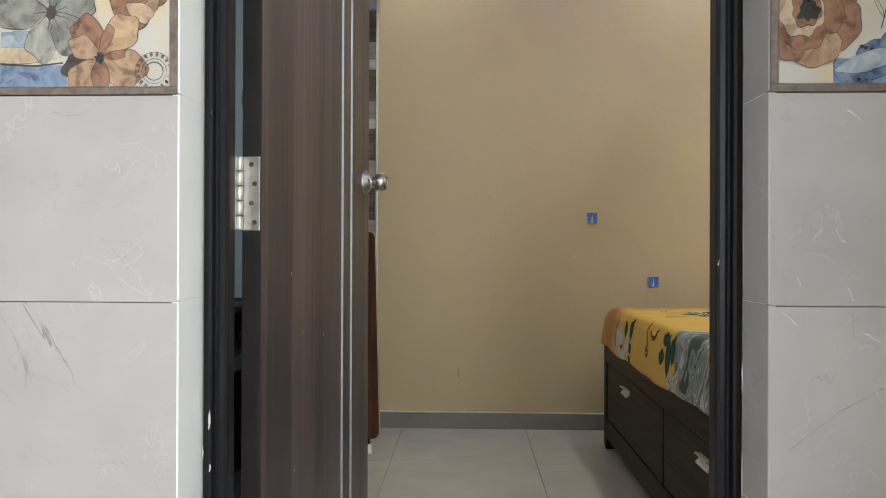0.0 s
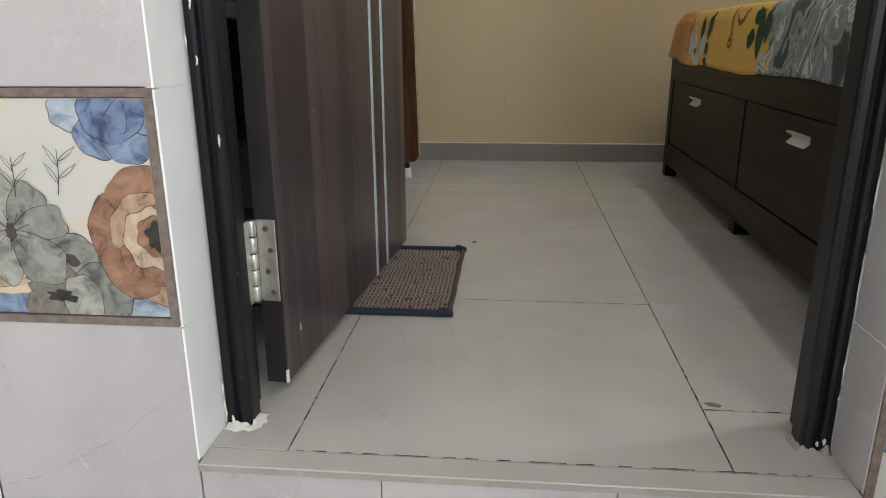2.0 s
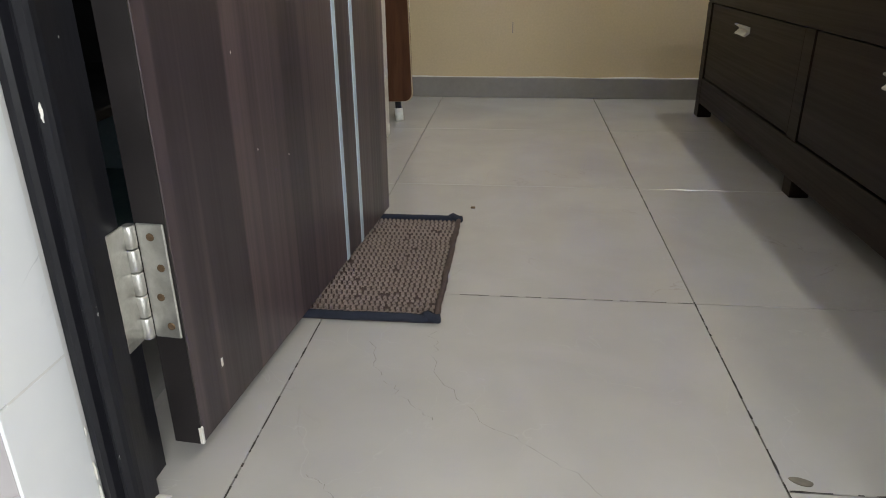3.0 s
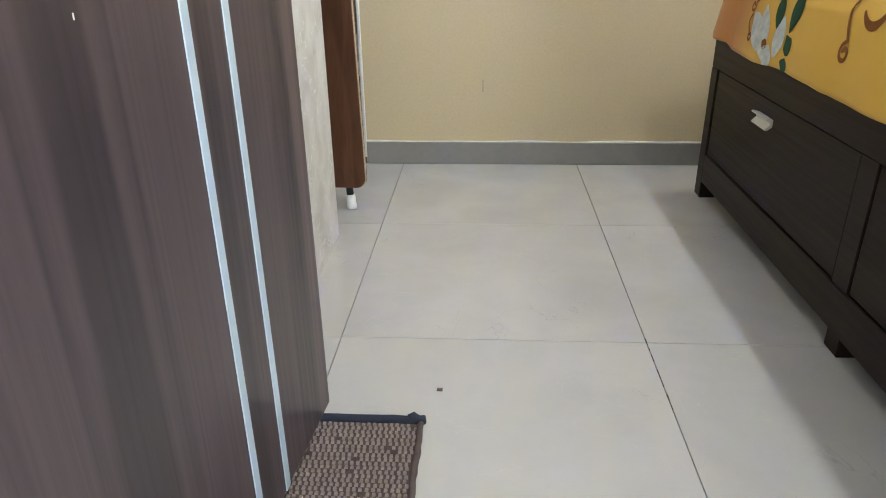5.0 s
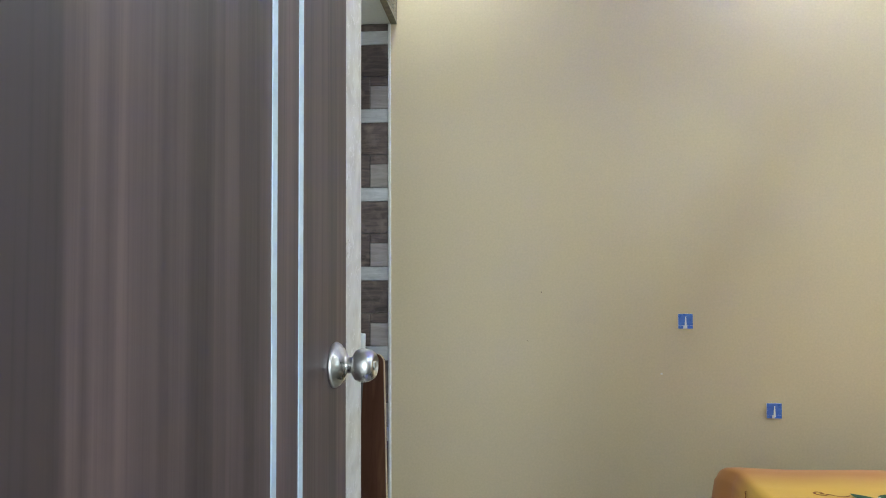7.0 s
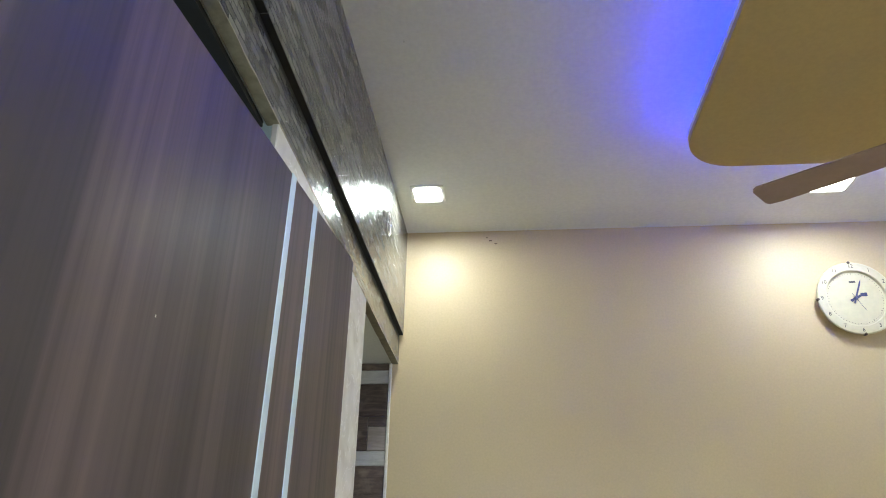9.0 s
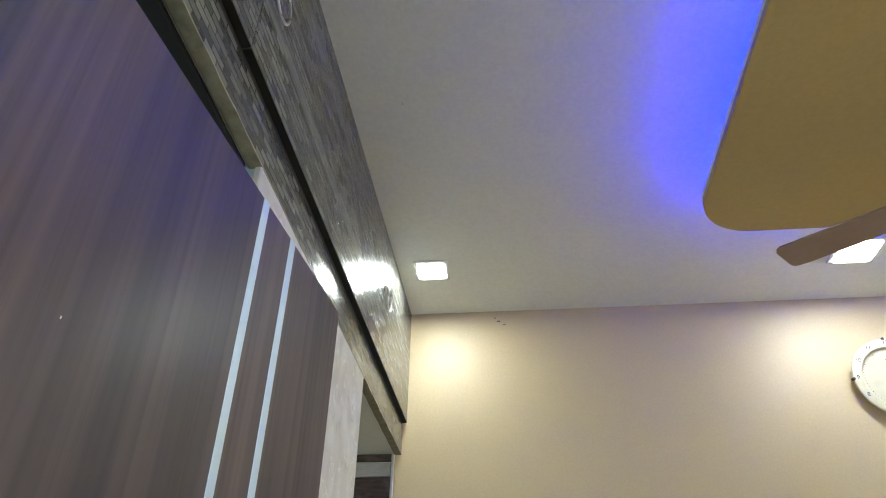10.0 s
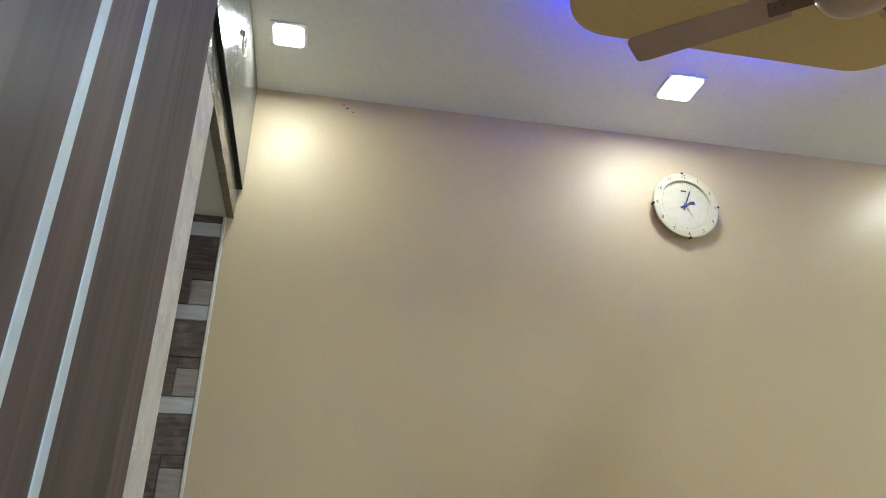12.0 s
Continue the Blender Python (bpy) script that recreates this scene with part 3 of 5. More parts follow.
for u, z, w, hgt in marks:
    on_leaf("paint_fleck", box(u - w * 0.5, u + w * 0.5, -0.0004, 0.0006, z - hgt * 0.6, z + hgt * 0.6, 0.0002), M["caulk"], "pale paint fleck")

KNOB = LEAF @ pose(0.739, 0.0, 1.031, 90, 0, 0)
knob = part("knob", revolve([(0.0345, 0.0), (0.0345, 0.002), (0.032, 0.006), (0.024, 0.013), (0.017, 0.017), (0.0125, 0.019), (0.0125, 0.028), (0.017, 0.030), (0.0228, 0.034), (0.0252, 0.041),
                             (0.0252, 0.048), (0.0235, 0.055), (0.0195, 0.061), (0.0160, 0.0635), (0.0148, 0.0625), (0.0135, 0.0600), (0.002, 0.0595)], 40), M["steel"], door, "brushed steel round knob with rose", KNOB)
part("lock_button", revolve([(0.006, 0.0595), (0.006, 0.0625), (0.005, 0.0635)], 18), M["steel"], knob, m=KNOB)
part("latch_plate", (lambda b: (bmesh.ops.transform(b, matrix=LEAF, verts=b.verts), b)[1])(box(L0 - 0.0005, L0 + 0.0012, 0.007, 0.028, 1.00, 1.065)), M["steel"], door)


def hinge(z):
    h = thing("hinge", "worn nickel butt hinge with rusty screws on the door edge", "hinge", (0.125, 0.18, z), group="door hinges")
    h0, h1 = z, z + 0.125
    leaf_plate = box(-0.0042, -0.0014, 0.002, 0.031, h0, h1, 0.001)
    bmesh.ops.transform(leaf_plate, matrix=LEAF, verts=leaf_plate.verts)
    plate = part("leaf_plate", leaf_plate, M["hinge"], h)
    part("jamb_plate", box(0.1102, 0.1125, 0.142, 0.172, h0, h1, 0.0008), M["hinge"], h)
    a = LEAF @ Vector((-0.008, 0.036, 0))
    for k in range(5):
        z0 = h0 + k * 0.025
        part("knuckle", revolve([(0.0055, z0 + 0.0006), (0.0062, z0 + 0.002), (0.0062, z0 + 0.023), (0.0055, z0 + 0.0244)], 18), M["hinge"], h, m=Matrix.Translation((a.x, a.y, 0)))
    for k in range(4):
        zz = h0 + 0.014 + k * 0.0325
        o = LEAF @ Vector((-0.0042, 0.011 + 0.006 * (k % 2), zz))
        part("screw", revolve([(0.0042, 0.0), (0.0040, 0.0008), (0.0030, 0.0011)], 14), M["screw"], plate, m=pose(o.x, o.y, o.z, 90, 0, -5))
    return h


hinge(0.157)
hinge(0.877)

# ---- niche behind the door, seen through the hinge gap ----
rack = thing("shelf_rack", "dark slim rack with teal glass shelves", "shelf", (-0.30, 0.55, 0.012))
for x, y in ((-0.55, 0.35), (-0.05, 0.35), (-0.55, 0.82), (-0.05, 0.82)):
    part("post", box(x - 0.012, x + 0.012, y - 0.012, y + 0.012, 0.012, 0.74, 0.002), M["blackedge"], rack)
for z in (0.12, 0.33, 0.565, 0.70):
    part("shelf", box(-0.57, -0.03, 0.33, 0.84, z, z + (0.032 if z == 0.565 else 0.014), 0.002), M["teal"] if z in (0.12, 0.565) else M["blackedge"], rack)
part("side_board", box(-0.55, -0.066, 0.80, 0.815, 0.33, 0.72), M["dark"], rack)
pts = [(0.0 + 0.05 * math.cos(a), 0.70 + 0.02 * math.sin(a), 1.22 + 0.075 * math.sin(a)) for a in [k * 0.3 for k in range(22)]]
part("cable", tube(pts, 0.004, 8), M["wire"], rack, "green cable coil")
pts = [(-0.02 - 0.006 * k, 0.74 - 0.012 * k, 0.68 - 0.012 * k + 0.03 * math.sin(k * 0.5)) for k in range(14)]
part("cable", tube(pts, 0.003, 8), M["rubber"], rack)

# ---- overhead loft cupboard ----
LB, LD = 2.067, 2.176
loft = thing("loft_cupboard", "overhead loft cupboard in glossy dark mosaic laminate", "cupboard", (-0.3, 1.25, LB))
part("carcass", box(-0.74, 0.070, 0.172, FAR - 0.001, LB, TOP - 0.001), M["ceiling"], loft, "pale painted soffit")
fas = part("fascia", box(0.0705, 0.093, 0.172, FAR - 0.002, LB - 0.001, 2.160, 0.001), M["mosaic"], loft)
lip_bm = bmesh.new()
rows = []
for k in range(87):
    y = 0.172 + k * (FAR - 0.0025 - 0.172) / 86
    x1, z0 = 0.0938 + 0.0012 * noise.noise((y * 22, 1, 5)), LB - 0.0045 + 0.0022 * noise.noise((y * 16, 4, 2))
    rows.append([lip_bm.verts.new((x, y, z)) for x, z in ((0.0705, z0), (x1, z0), (x1, LB - 0.0012), (0.0705, LB - 0.0012))])
for p, q in zip(rows, rows[1:]):
    for i in range(4):
        lip_bm.faces.new((p[i], p[(i + 1) % 4], q[(i + 1) % 4], q[i]))
lip_bm.faces.new(rows[0])
lip_bm.faces.new(rows[-1][::-1])
bmesh.ops.recalc_face_normals(lip_bm, faces=lip_bm.faces)
part("fascia_lip", lip_bm, M["rawedge"], loft, "ragged unpainted lower edge")
# dark panel stands in for the unlit soffit behind the door
part("soffit_shade_panel", box(-0.70, 0.066, 0.176, 0.872, LB - 0.012, LB - 0.0005), M["dark"], loft, "soffit behind the door, coloured black for its shade")
# near-black strip paints the shade between fascia and doors
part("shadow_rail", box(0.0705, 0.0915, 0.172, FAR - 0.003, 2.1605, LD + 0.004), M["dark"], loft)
for y0, y1 in ((0.174, 0.728), (0.731, 1.233), (1.236, FAR - 0.003)):
    d = part("loft_door", box(0.0920, 0.107, y0, y1, LD - 0.001, TOP - 0.002, 0.0012), M["mosaic"], loft)
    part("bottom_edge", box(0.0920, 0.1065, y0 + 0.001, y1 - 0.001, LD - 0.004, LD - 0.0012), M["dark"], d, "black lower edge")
    if y0 < 0.5:
        continue
    ry = 0.772 if y0 < 1 else 1.83
    rz = 2.345 if y0 < 1 else 2.375
    part("rose", (lambda b: (bmesh.ops.transform(b, matrix=pose(0.107, ry, rz + 0.03, 0, 90, 0), verts=b.verts), b)[1])(revolve([(0.012, 0), (0.012, 0.003), (0.006, 0.006), (0.004, 0.014)], 20)), M["steel"], d)
    ring = [(0.121, ry + 0.032 * math.sin(a), rz - 0.008 + 0.036 * math.cos(a)) for a in [2 * math.pi * k / 30 for k in range(31)]]
    part("ring_pull", tube(ring, 0.0034, 8), M["steel"], d, "chrome ring pull")

# ---- bed ----
BX, BY0, BY1 = 1.094, 0.24, 2.062
bed = thing("bed", "dark walnut storage bed with silver drawer handles", "bed", (2.0, 1.15, 0))
part("top_rail", box(BX, BX + 0.022, BY0, BY1, 0.368, 0.447, 0.002), M["bed"], bed)
part("lower_rail", box(BX, BX + 0.022, BY0 + 0.04, BY1 - 0.045, 0.048, 0.130, 0.002), M["bed"], bed)
part("end_rail", box(BX + 0.023, 2.92, BY1 - 0.024, BY1 - 0.002, 0.065, 0.446, 0.002), M["bed"], bed)
part("end_rail", box(BX + 0.023, 2.92, BY0 + 0.002, BY0 + 0.024, 0.065, 0.446, 0.002), M["bed"], bed)
part("far_rail", box(2.921, 2.943, BY0, BY1, 0.065, 0.447, 0.002), M["bed"], bed)
part("platform", box(BX + 0.024, 2.92, BY0 + 0.026, BY1 - 0.026, 0.40, 0.444), M["bed"], bed)
# dark sheet paints the shade beneath the platform
part("under_bed_shade", box(BX + 0.20, 2.80, BY0 + 0.2, BY1 - 0.2, 0.066, 0.10), M["dark"], bed)
part("stile", box(BX + 0.001, BX + 0.022, 1.162, 1.218, 0.1305, 0.3675, 0.001), M["bed"], bed)
part("leg", box(BX + 0.012, BX + 0.055, 1.165, 1.215, 0.0, 0.0475, 0.002), M["bed"], bed)
for y0, y1 in ((BY1 - 0.05, BY1), (BY0, BY0 + 0.05)):
    part("leg", box(BX - 0.0005, BX + 0.045, y0, y1, 0.0, 0.3675, 0.002), M["bed"], bed)
for y0, y1 in ((BY1 - 0.05, BY1), (BY0, BY0 + 0.05)):
    part("leg", box(2.895, 2.944, y0, y1, 0.0, 0.064, 0.002), M["bed"], bed)
for y0, y1, hy in ((1.222, BY1 - 0.056, 1.642), (BY0 + 0.056, 1.158, 0.775)):
    d = part("drawer_front", box(BX + 0.003, BX + 0.021, y0, y1, 0.134, 0.3655, 0.0025, 2), M["bed"], bed)
    prof = [(0.0, 0.010), (-0.014, 0.014), (-0.018, 0.013), (-0.018, 0.010), (-0.006, 0.003), (-0.005, -0.002), (-0.015, -0.012), (-0.015, -0.015), (-0.011, -0.016), (0.0, -0.007)]
    hb = prism([(BX + 0.0025 + a, 0.321 + 0.95 * b) for a, b in prof], hy - 0.043, hy + 0.043)
    bmesh.ops.transform(hb, matrix=Matrix(((1, 0, 0, 0), (0, 0, 1, 0), (0, 1, 0, 0), (0, 0, 0, 1))), verts=hb.verts)
    bmesh.ops.recalc_face_normals(hb, faces=hb.faces)
    part("handle", hb, M["alu"], d, "silver aluminium pull")

mat_bm = box(BX + 0.030, 2.88, BY0 + 0.03, 1.90, 0.4475, 0.595, 0.03, 4)
solid("mattress", mat_bm, M["mattress"], "orange mattress on the bed platform", "mattress")

# bedspread: top sheet, rolled edge and hanging side in one cloth
MX = BX + 0.022


def hem(y):
    return 0.433 + 0.014 * max(0.0, 1.3 - y) + 0.008 * max(0.0, (y - 1.75) / 0.2) + 0.0035 * math.sin(y * 9.0)


def cloth(u, v, lift=0.0):
    """u runs along the bed (y), v in metres from the edge: positive over the top, negative down the side."""
    wav = 0.004 * noise.noise((u * 6, v * 5, 1.0)) + 0.002 * noise.noise((u * 17, v * 14, 4.0))
    z_top = 0.611 + wav
    if v >= 0.02:
        return Vector((MX + v, u, z_top + lift))
    if v >= -0.02:
        a = (0.02 - v) / 0.04 * math.pi / 2
        return Vector((MX + 0.02 - (0.024 + lift) * math.sin(a), u, z_top - 0.022 + (0.022 + lift) * math.cos(a)))
    fall = -0.02 - v
    swing = 0.012 * noise.noise((u * 6, fall * 3, 7.0)) * min(1, fall / 0.1) + (0.007 * math.sin(u * 24) * min(1, fall / 0.12) if u < 1.0 else 0)
    return Vector((MX - 0.004 - lift - 0.016 * min(1, fall / 0.12) - 0.006 + swing * 0.6, u, z_top - 0.022 - fall))


bm = bmesh.new()
us = [BY0 + 0.02 + (1.915 - BY0 - 0.02) * k / 150 for k in range(151)]
top_v = [1.74 - 0.06 * k for k in range(28)] + [0.06, 0.04, 0.02, 0.01, 0.0, -0.01, -0.02]
rows = []
for u in us:
    length = 0.589 - hem(u)
    line = [cloth(u, v) for v in top_v] + [cloth(u, -0.02 - length * k / 14) for k in range(1, 15)]
    rows.append([bm.verts.new(p) for p in line])
for a, b in zip(rows, rows[1:]):
    for i in range(len(a) - 1):
        bm.faces.new((a[i], a[i + 1], b[i + 1], b[i])).smooth = True
# far end tucked round the mattress
prev = rows[-1]
base = [v.co.copy() for v in prev]
for k in range(1, 11):
    a = radians(9.4 * k)
    ring = [bm.verts.new((p.x + 0.02 * (1 - math.cos(a)) - 0.022 * math.sin(2 * a) * (p.x < MX + 0.02), 1.915 + 0.155 * math.sin(a), 0.4487 + max(0.0, p.z - 0.4487) * max(0.0, math.cos(a)) ** 0.6)) for p in base]
    for i in range(len(prev) - 1):
        bm.faces.new((prev[i], prev[i + 1], ring[i + 1], ring[i])).smooth = True
    prev = ring
bmesh.ops.recalc_face_normals(bm, faces=bm.faces)
spread = solid("bedspread", bm, M["spread"], "yellow floral cotton bedspread hanging over the bed side", "bedspread")
sol = spread.modifiers.new("thickness", "SOLIDIFY")
sol.thickness, sol.offset = 0.0022, -1


def printed(shape, name, material):
    """A flat motif laid on the cloth; shape gives (u, v) outlines around a spine."""
    bm = bmesh.new()
    for strip in shape:
        prev = None
        for a, b in strip:
            pair = [bm.verts.new(cloth(p[0], p[1], 0.0016)) for p in (a, ((a[0] + b[0]) / 2, (a[1] + b[1]) / 2), b)]
            if prev:
                for i in range(2):
                    bm.faces.new((prev[i], prev[i + 1], pair[i + 1], pair[i])).smooth = True
            prev = pair
    return part(name, bm, material, spread)


def spine(u, v, ang, length, width, curl=0.0, n=12, tip=0.0):
    """A leaf-shaped strip from (u, v) at a heading, bending as it goes."""
    out, x, y, a = [], u, v, radians(ang)
    for k in range(n + 1):
        w = width * math.sin(math.pi * min(1, max(0.0, (k + 0.3) / (n + 0.6)))) * 0.5 + tip
        out.append(((x - w * math.sin(a), y + w * math.cos(a)), (x + w * math.sin(a), y - w * math.cos(a))))
        x, y, a = x + length / n * math.cos(a), y + length / n * math.sin(a), a + radians(curl) / n
    return out


def scroll(u, v, r, turns, stem, flip=1, w=0.004):
    pts = []
    for k in range(40):
        a = turns * 2 * math.pi * k / 39
        rr = r * (0.22 + 0.78 * k / 39)
        pts.append((u + flip * rr * math.cos(a), v + rr * math.sin(a)))
    lx, ly = pts[-1]
    for k in range(1, 14):
        pts.append((lx + flip * 0.02 * math.sin(k / 13 * 2.6), ly + stem * k / 13))
    out = []
    for i, p in enumerate(pts):
        q, s = pts[max(0, i - 1)], pts[min(len(pts) - 1, i + 1)]
        d = Vector((s[0] - q[0], s[1] - q[1])).normalized()
        ww = w * (1.5 if i < 8 else 1.0)
        out.append(((p[0] - d.y * ww, p[1] + d.x * ww), (p[0] + d.y * ww, p[1] - d.x * ww)))
    return [out]


printed([spine(1.668, -0.095, 90, 0.072, 0.042, -12), spine(1.603, -0.095, 100, 0.095, 0.046, 25), spine(1.585, -0.105, -60, 0.035, 0.05, 40), spine(1.592, -0.145, -85, 0.030, 0.04, 20)], "leaf_print", M["leafgreen"])
printed([spine(1.74, -0.150, 62, 0.105, 0.055, -30), spine(1.70, -0.165, 60, 0.125, 0.06, 15), spine(1.68, -0.13, -80, 0.045, 0.06, 30), spine(1.65, -0.155, 100, 0.09, 0.05, -10)], "flower_print", M["petalwhite"])
printed([spine(1.69, -0.135, 20, 0.03, 0.022, 0)], "flower_eye_print", M["swirl"])
printed(scroll(1.352, -0.098, 0.019, 1.25, 0.085, 1, 0.0042), "scroll_print", M["swirl"])
printed(scroll(1.83, -0.06, 0.014, 1.1, 0.03, -1, 0.003), "scroll_print", M["swirl"])
printed(scroll(1.80, -0.125, 0.012, 1.1, 0.04, 1, 0.003), "scroll_print", M["swirl"])
printed([spine(1.255, -0.012, -80, 0.10, 0.010, 150, 16, 0.003)], "scroll_print", M["swirl"])
printed([spine(1.14, -0.05, 40, 0.05, 0.05, 40), spine(1.15, -0.085, -10, 0.055, 0.05, 30), spine(1.10, -0.14, 70, 0.13, 0.05, 20), spine(1.07, -0.10, 75, 0.09, 0.045, 20)], "leaf_print", M["leafgreen"])
for k in range(6):
    printed([spine(1.64, 0.27, k * 60 + 15, 0.10, 0.045, 25)], "leaf_print", M["leafgreen"])
for k in range(7):
    printed([spine(1.64, 0.27, k * 51.4, 0.062, 0.036, 10)], "flower_print", M["petalwhite"])
printed(scroll(1.50, 0.10, 0.02, 1.2, 0.05, 1, 0.003), "scroll_print", M["swirl"])
printed(scroll(1.72, 0.14, 0.018, 1.2, 0.05, -1, 0.003), "scroll_print", M["swirl"])

# ---- folded table leaning in the niche ----
table = thing("folding_table", "folded walnut-top table leaning on edge in the niche", "table", (0.05, 1.89, 0))
TB = Matrix.Translation((0.143, 1.888, 0.068)) @ pose(0, 0, 0, -7, -2.4, 0) @ pose(0, 0, 0, 0, 0, -14)
bm = prism(rounded(-0.58, 0.0, 0.0, 0.862, 0.028), 0.0, 0.016)
bmesh.ops.transform(bm, matrix=TB @ pose(0, 0, 0, 90, 0, 0), verts=bm.verts)
part("tabletop", bm, M["board"], table)
bm = prism(rounded(-0.5805, 0.0008, -0.0008, 0.8628, 0.0285), 0.0045, 0.0125)
bmesh.ops.transform(bm, matrix=TB @ pose(0, 0, 0, 90, 0, 0), verts=bm.verts)
part("edge_band", bm, M["rawwood"], table, "pale edging strip")
for dx in (0.0, -0.45):
    foot = Vector((0.093 + dx, 1.898, 0.0))
    topv = Vector((0.02 + dx, 1.99, 0.80))
    leg = part("leg", tube([foot + (topv - foot) * t for t in (0.035, 0.5, 1.0)], 0.010, 12), M["rubber"], table)
    part("foot_cap", tube([foot + (topv - foot) * t for t in (0.0, 0.012, 0.05)], 0.0135, 14), M["white"], leg, "white rubber foot")

leg = part("leg", tube([(0.035, 1.925, 0.70), (0.050, 1.915, 0.93), (0.051, 1.915, 0.945)], 0.010, 12), M["rubber"], table)
part("foot_cap", tube([(0.0505, 1.915, 0.935), (0.0515, 1.914, 0.985), (0.052, 1.914, 0.99)], 0.0115, 14), M["white"], leg, "white rubber foot")

# ---- door mat ----
rug = thing("door_mat", "brown woven jute door mat with black edging", "door mat", (0.2, 0.73, 0))
RX0, RX1, RY0, RY1 = -0.03, 0.369, 0.511, 0.954
part("backing", box(RX0, RX1, RY0, RY1, 0.0, 0.004, 0.001), M["matbrown"], rug)
bm, bm2 = bmesh.new(), bmesh.new()
ny, nx = 47, 44
for j in range(ny):
    for i in range(nx):
        x = RX0 + 0.004 + (RX1 - RX0 - 0.008) * (i + 0.5 + 0.25 * (j % 2)) / nx + 0.0012 * noise.noise((i * 0.6, j * 0.5, 0)) + 0.006 * noise.noise((0, j * 0.13, 5))
        y = RY0 + 0.014 + (RY1 - RY0 - 0.028) * (j + 0.5) / ny
        b = bm2 if random.random() < 0.97 else bm
        w = 0.0027 + 0.0005 * noise.noise((i, j, 9))
        hz = 0.0075 + 0.0012 * noise.noise((i * 1.7, j * 1.3, 2))
        lo = [b.verts.new((x + sx * w, y + sy * w, 0.0035)) for sx, sy in ((-1, -1), (1, -1), (1, 1), (-1, 1))]
        hi = [b.verts.new((x + sx * w * 0.75, y + sy * w * 0.75, hz)) for sx, sy in ((-1, -1), (1, -1), (1, 1), (-1, 1))]
        b.faces.new(hi)
        for k in range(4):
            b.faces.new((lo[k], lo[(k + 1) % 4], hi[(k + 1) % 4], hi[k]))
tagged(part("weave", bm, M["matbrown"], rug, "dark brown jute loops"), kind="stuff")
tagged(part("weave", bm2, M["matpale"], rug, "beige jute loops"), kind="stuff")
for y0, s in ((RY0 + 0.004, 1.0), (RY1 - 0.006, 2.0)):
    pts = [(RX0 - 0.002 + (RX1 - RX0 + 0.010) * k / 24, y0 + 0.0025 * noise.noise((k * 0.6, s, 0)), 0.0068 + 0.0012 * noise.noise((k * 0.8, s, 4))) for k in range(25)]
    part("edging", tube(pts, 0.0072, 10), M["navy"], rug, "navy bound edge")
    part("edge_knot", tube([(RX1 - 0.016 + 0.006 * k, y0 + 0.003 * math.sin(k * 2.1), 0.009 + 0.003 * math.sin(k * 1.3)) for k in range(5)], 0.0075, 8), M["navy"], rug, "bunched corner of the binding")
pts = [(RX1 + 0.002 + 0.004 * noise.noise((k * 0.5, 3, 0)), RY0 + 0.012 + (RY1 - RY0 - 0.024) * k / 30, 0.0055) for k in range(31)]
part("side_edge", tube(pts, 0.0052, 8), M["matbrown"], rug, "wavy brown woven side edge")

# ---- wall fittings ----
for x, z, peel in ((1.0875, 1.0, 0.006), (1.3745, 0.70, 0.001)):
    sp = thing("socket_plate", "small square wall plate under blue protective film", "wall plate", (x, FAR, z), group="wall plates")
    part("plate", box(x - 0.0245, x + 0.0245, FAR - 0.007, FAR - 0.0005, z - 0.0255, z + 0.0255, 0.002, 2), M["white"], sp)
    part("film", box(x - 0.024, x + 0.024, FAR - 0.0082, FAR - 0.0072, z - 0.014, z + 0.025), M["bluefilm"], sp, "blue protective film")
    part("film", box(x + peel, x + 0.024, FAR - 0.0082, FAR - 0.0072, z - 0.025, z - 0.0145), M["bluefilm"], sp)
    part("film", box(x - 0.024, x - 0.008, FAR - 0.0082, FAR - 0.0072, z - 0.025, z - 0.0145), M["bluefilm"], sp)
    bmr = prism([(x - 0.004, z - 0.02), (x + 0.004, z - 0.02), (x + 0.002, z + 0.016), (x - 0.001, z + 0.016)], 0, 0.0006)
    bmesh.ops.transform(bmr, matrix=Matrix(((1, 0, 0, 0), (0, 0, -1, FAR - 0.0083), (0, 1, 0, 0), (0, 0, 0, 1))), verts=bmr.verts)
    bmesh.ops.recalc_face_normals(bmr, faces=bmr.faces)
    part("peeled_gap", bmr, M["white"], sp, "peeled pale gap in the film")

# ---- wall clock ----
CK = pose(1.711, FAR - 0.030, 2.278, 90 + 4, 0, 0)
clock = thing("wall_clock", "round ivory wall clock leaning off the wall", "clock", (1.729, FAR - 0.01, 2.30))
R = 0.131
part("case", revolve([(0.100, -0.020), (0.112, -0.018), (0.115, -0.009), (0.115, -0.0065)], 48), M["white"], clock, m=CK)
rim_bm = revolve([(0.112, -0.003), (R - 0.004, -0.002), (R, 0.0), (R + 0.0015, 0.003), (R, 0.006), (R - 0.003, 0.0072), (0.1035, 0.0072), (0.1018, 0.0062), (0.1005, 0.002), (0.1, -0.0045)], 72, False)
for f in rim_bm.faces:
    f.smooth = False
part("rim", rim_bm, M["clockface"], clock, "broad flat ivory rim", CK)
part("dial", prism([(0.1008 * math.cos(2 * math.pi * k / 64), 0.1008 * math.sin(2 * math.pi * k / 64)) for k in range(64)], -0.006, -0.0035), M["clockface"], clock, m=CK)
for k in range(60):
    a = 2 * math.pi * k / 60
    long = 0.006 if k % 5 == 0 else 0.003
    part("minute_mark", box(0.094 - long, 0.094, -0.0005, 0.0005, -0.0034, -0.0030), M["ink"], clock, m=CK @ pose(0, 0, 0, 0, 0, math.degrees(a)))
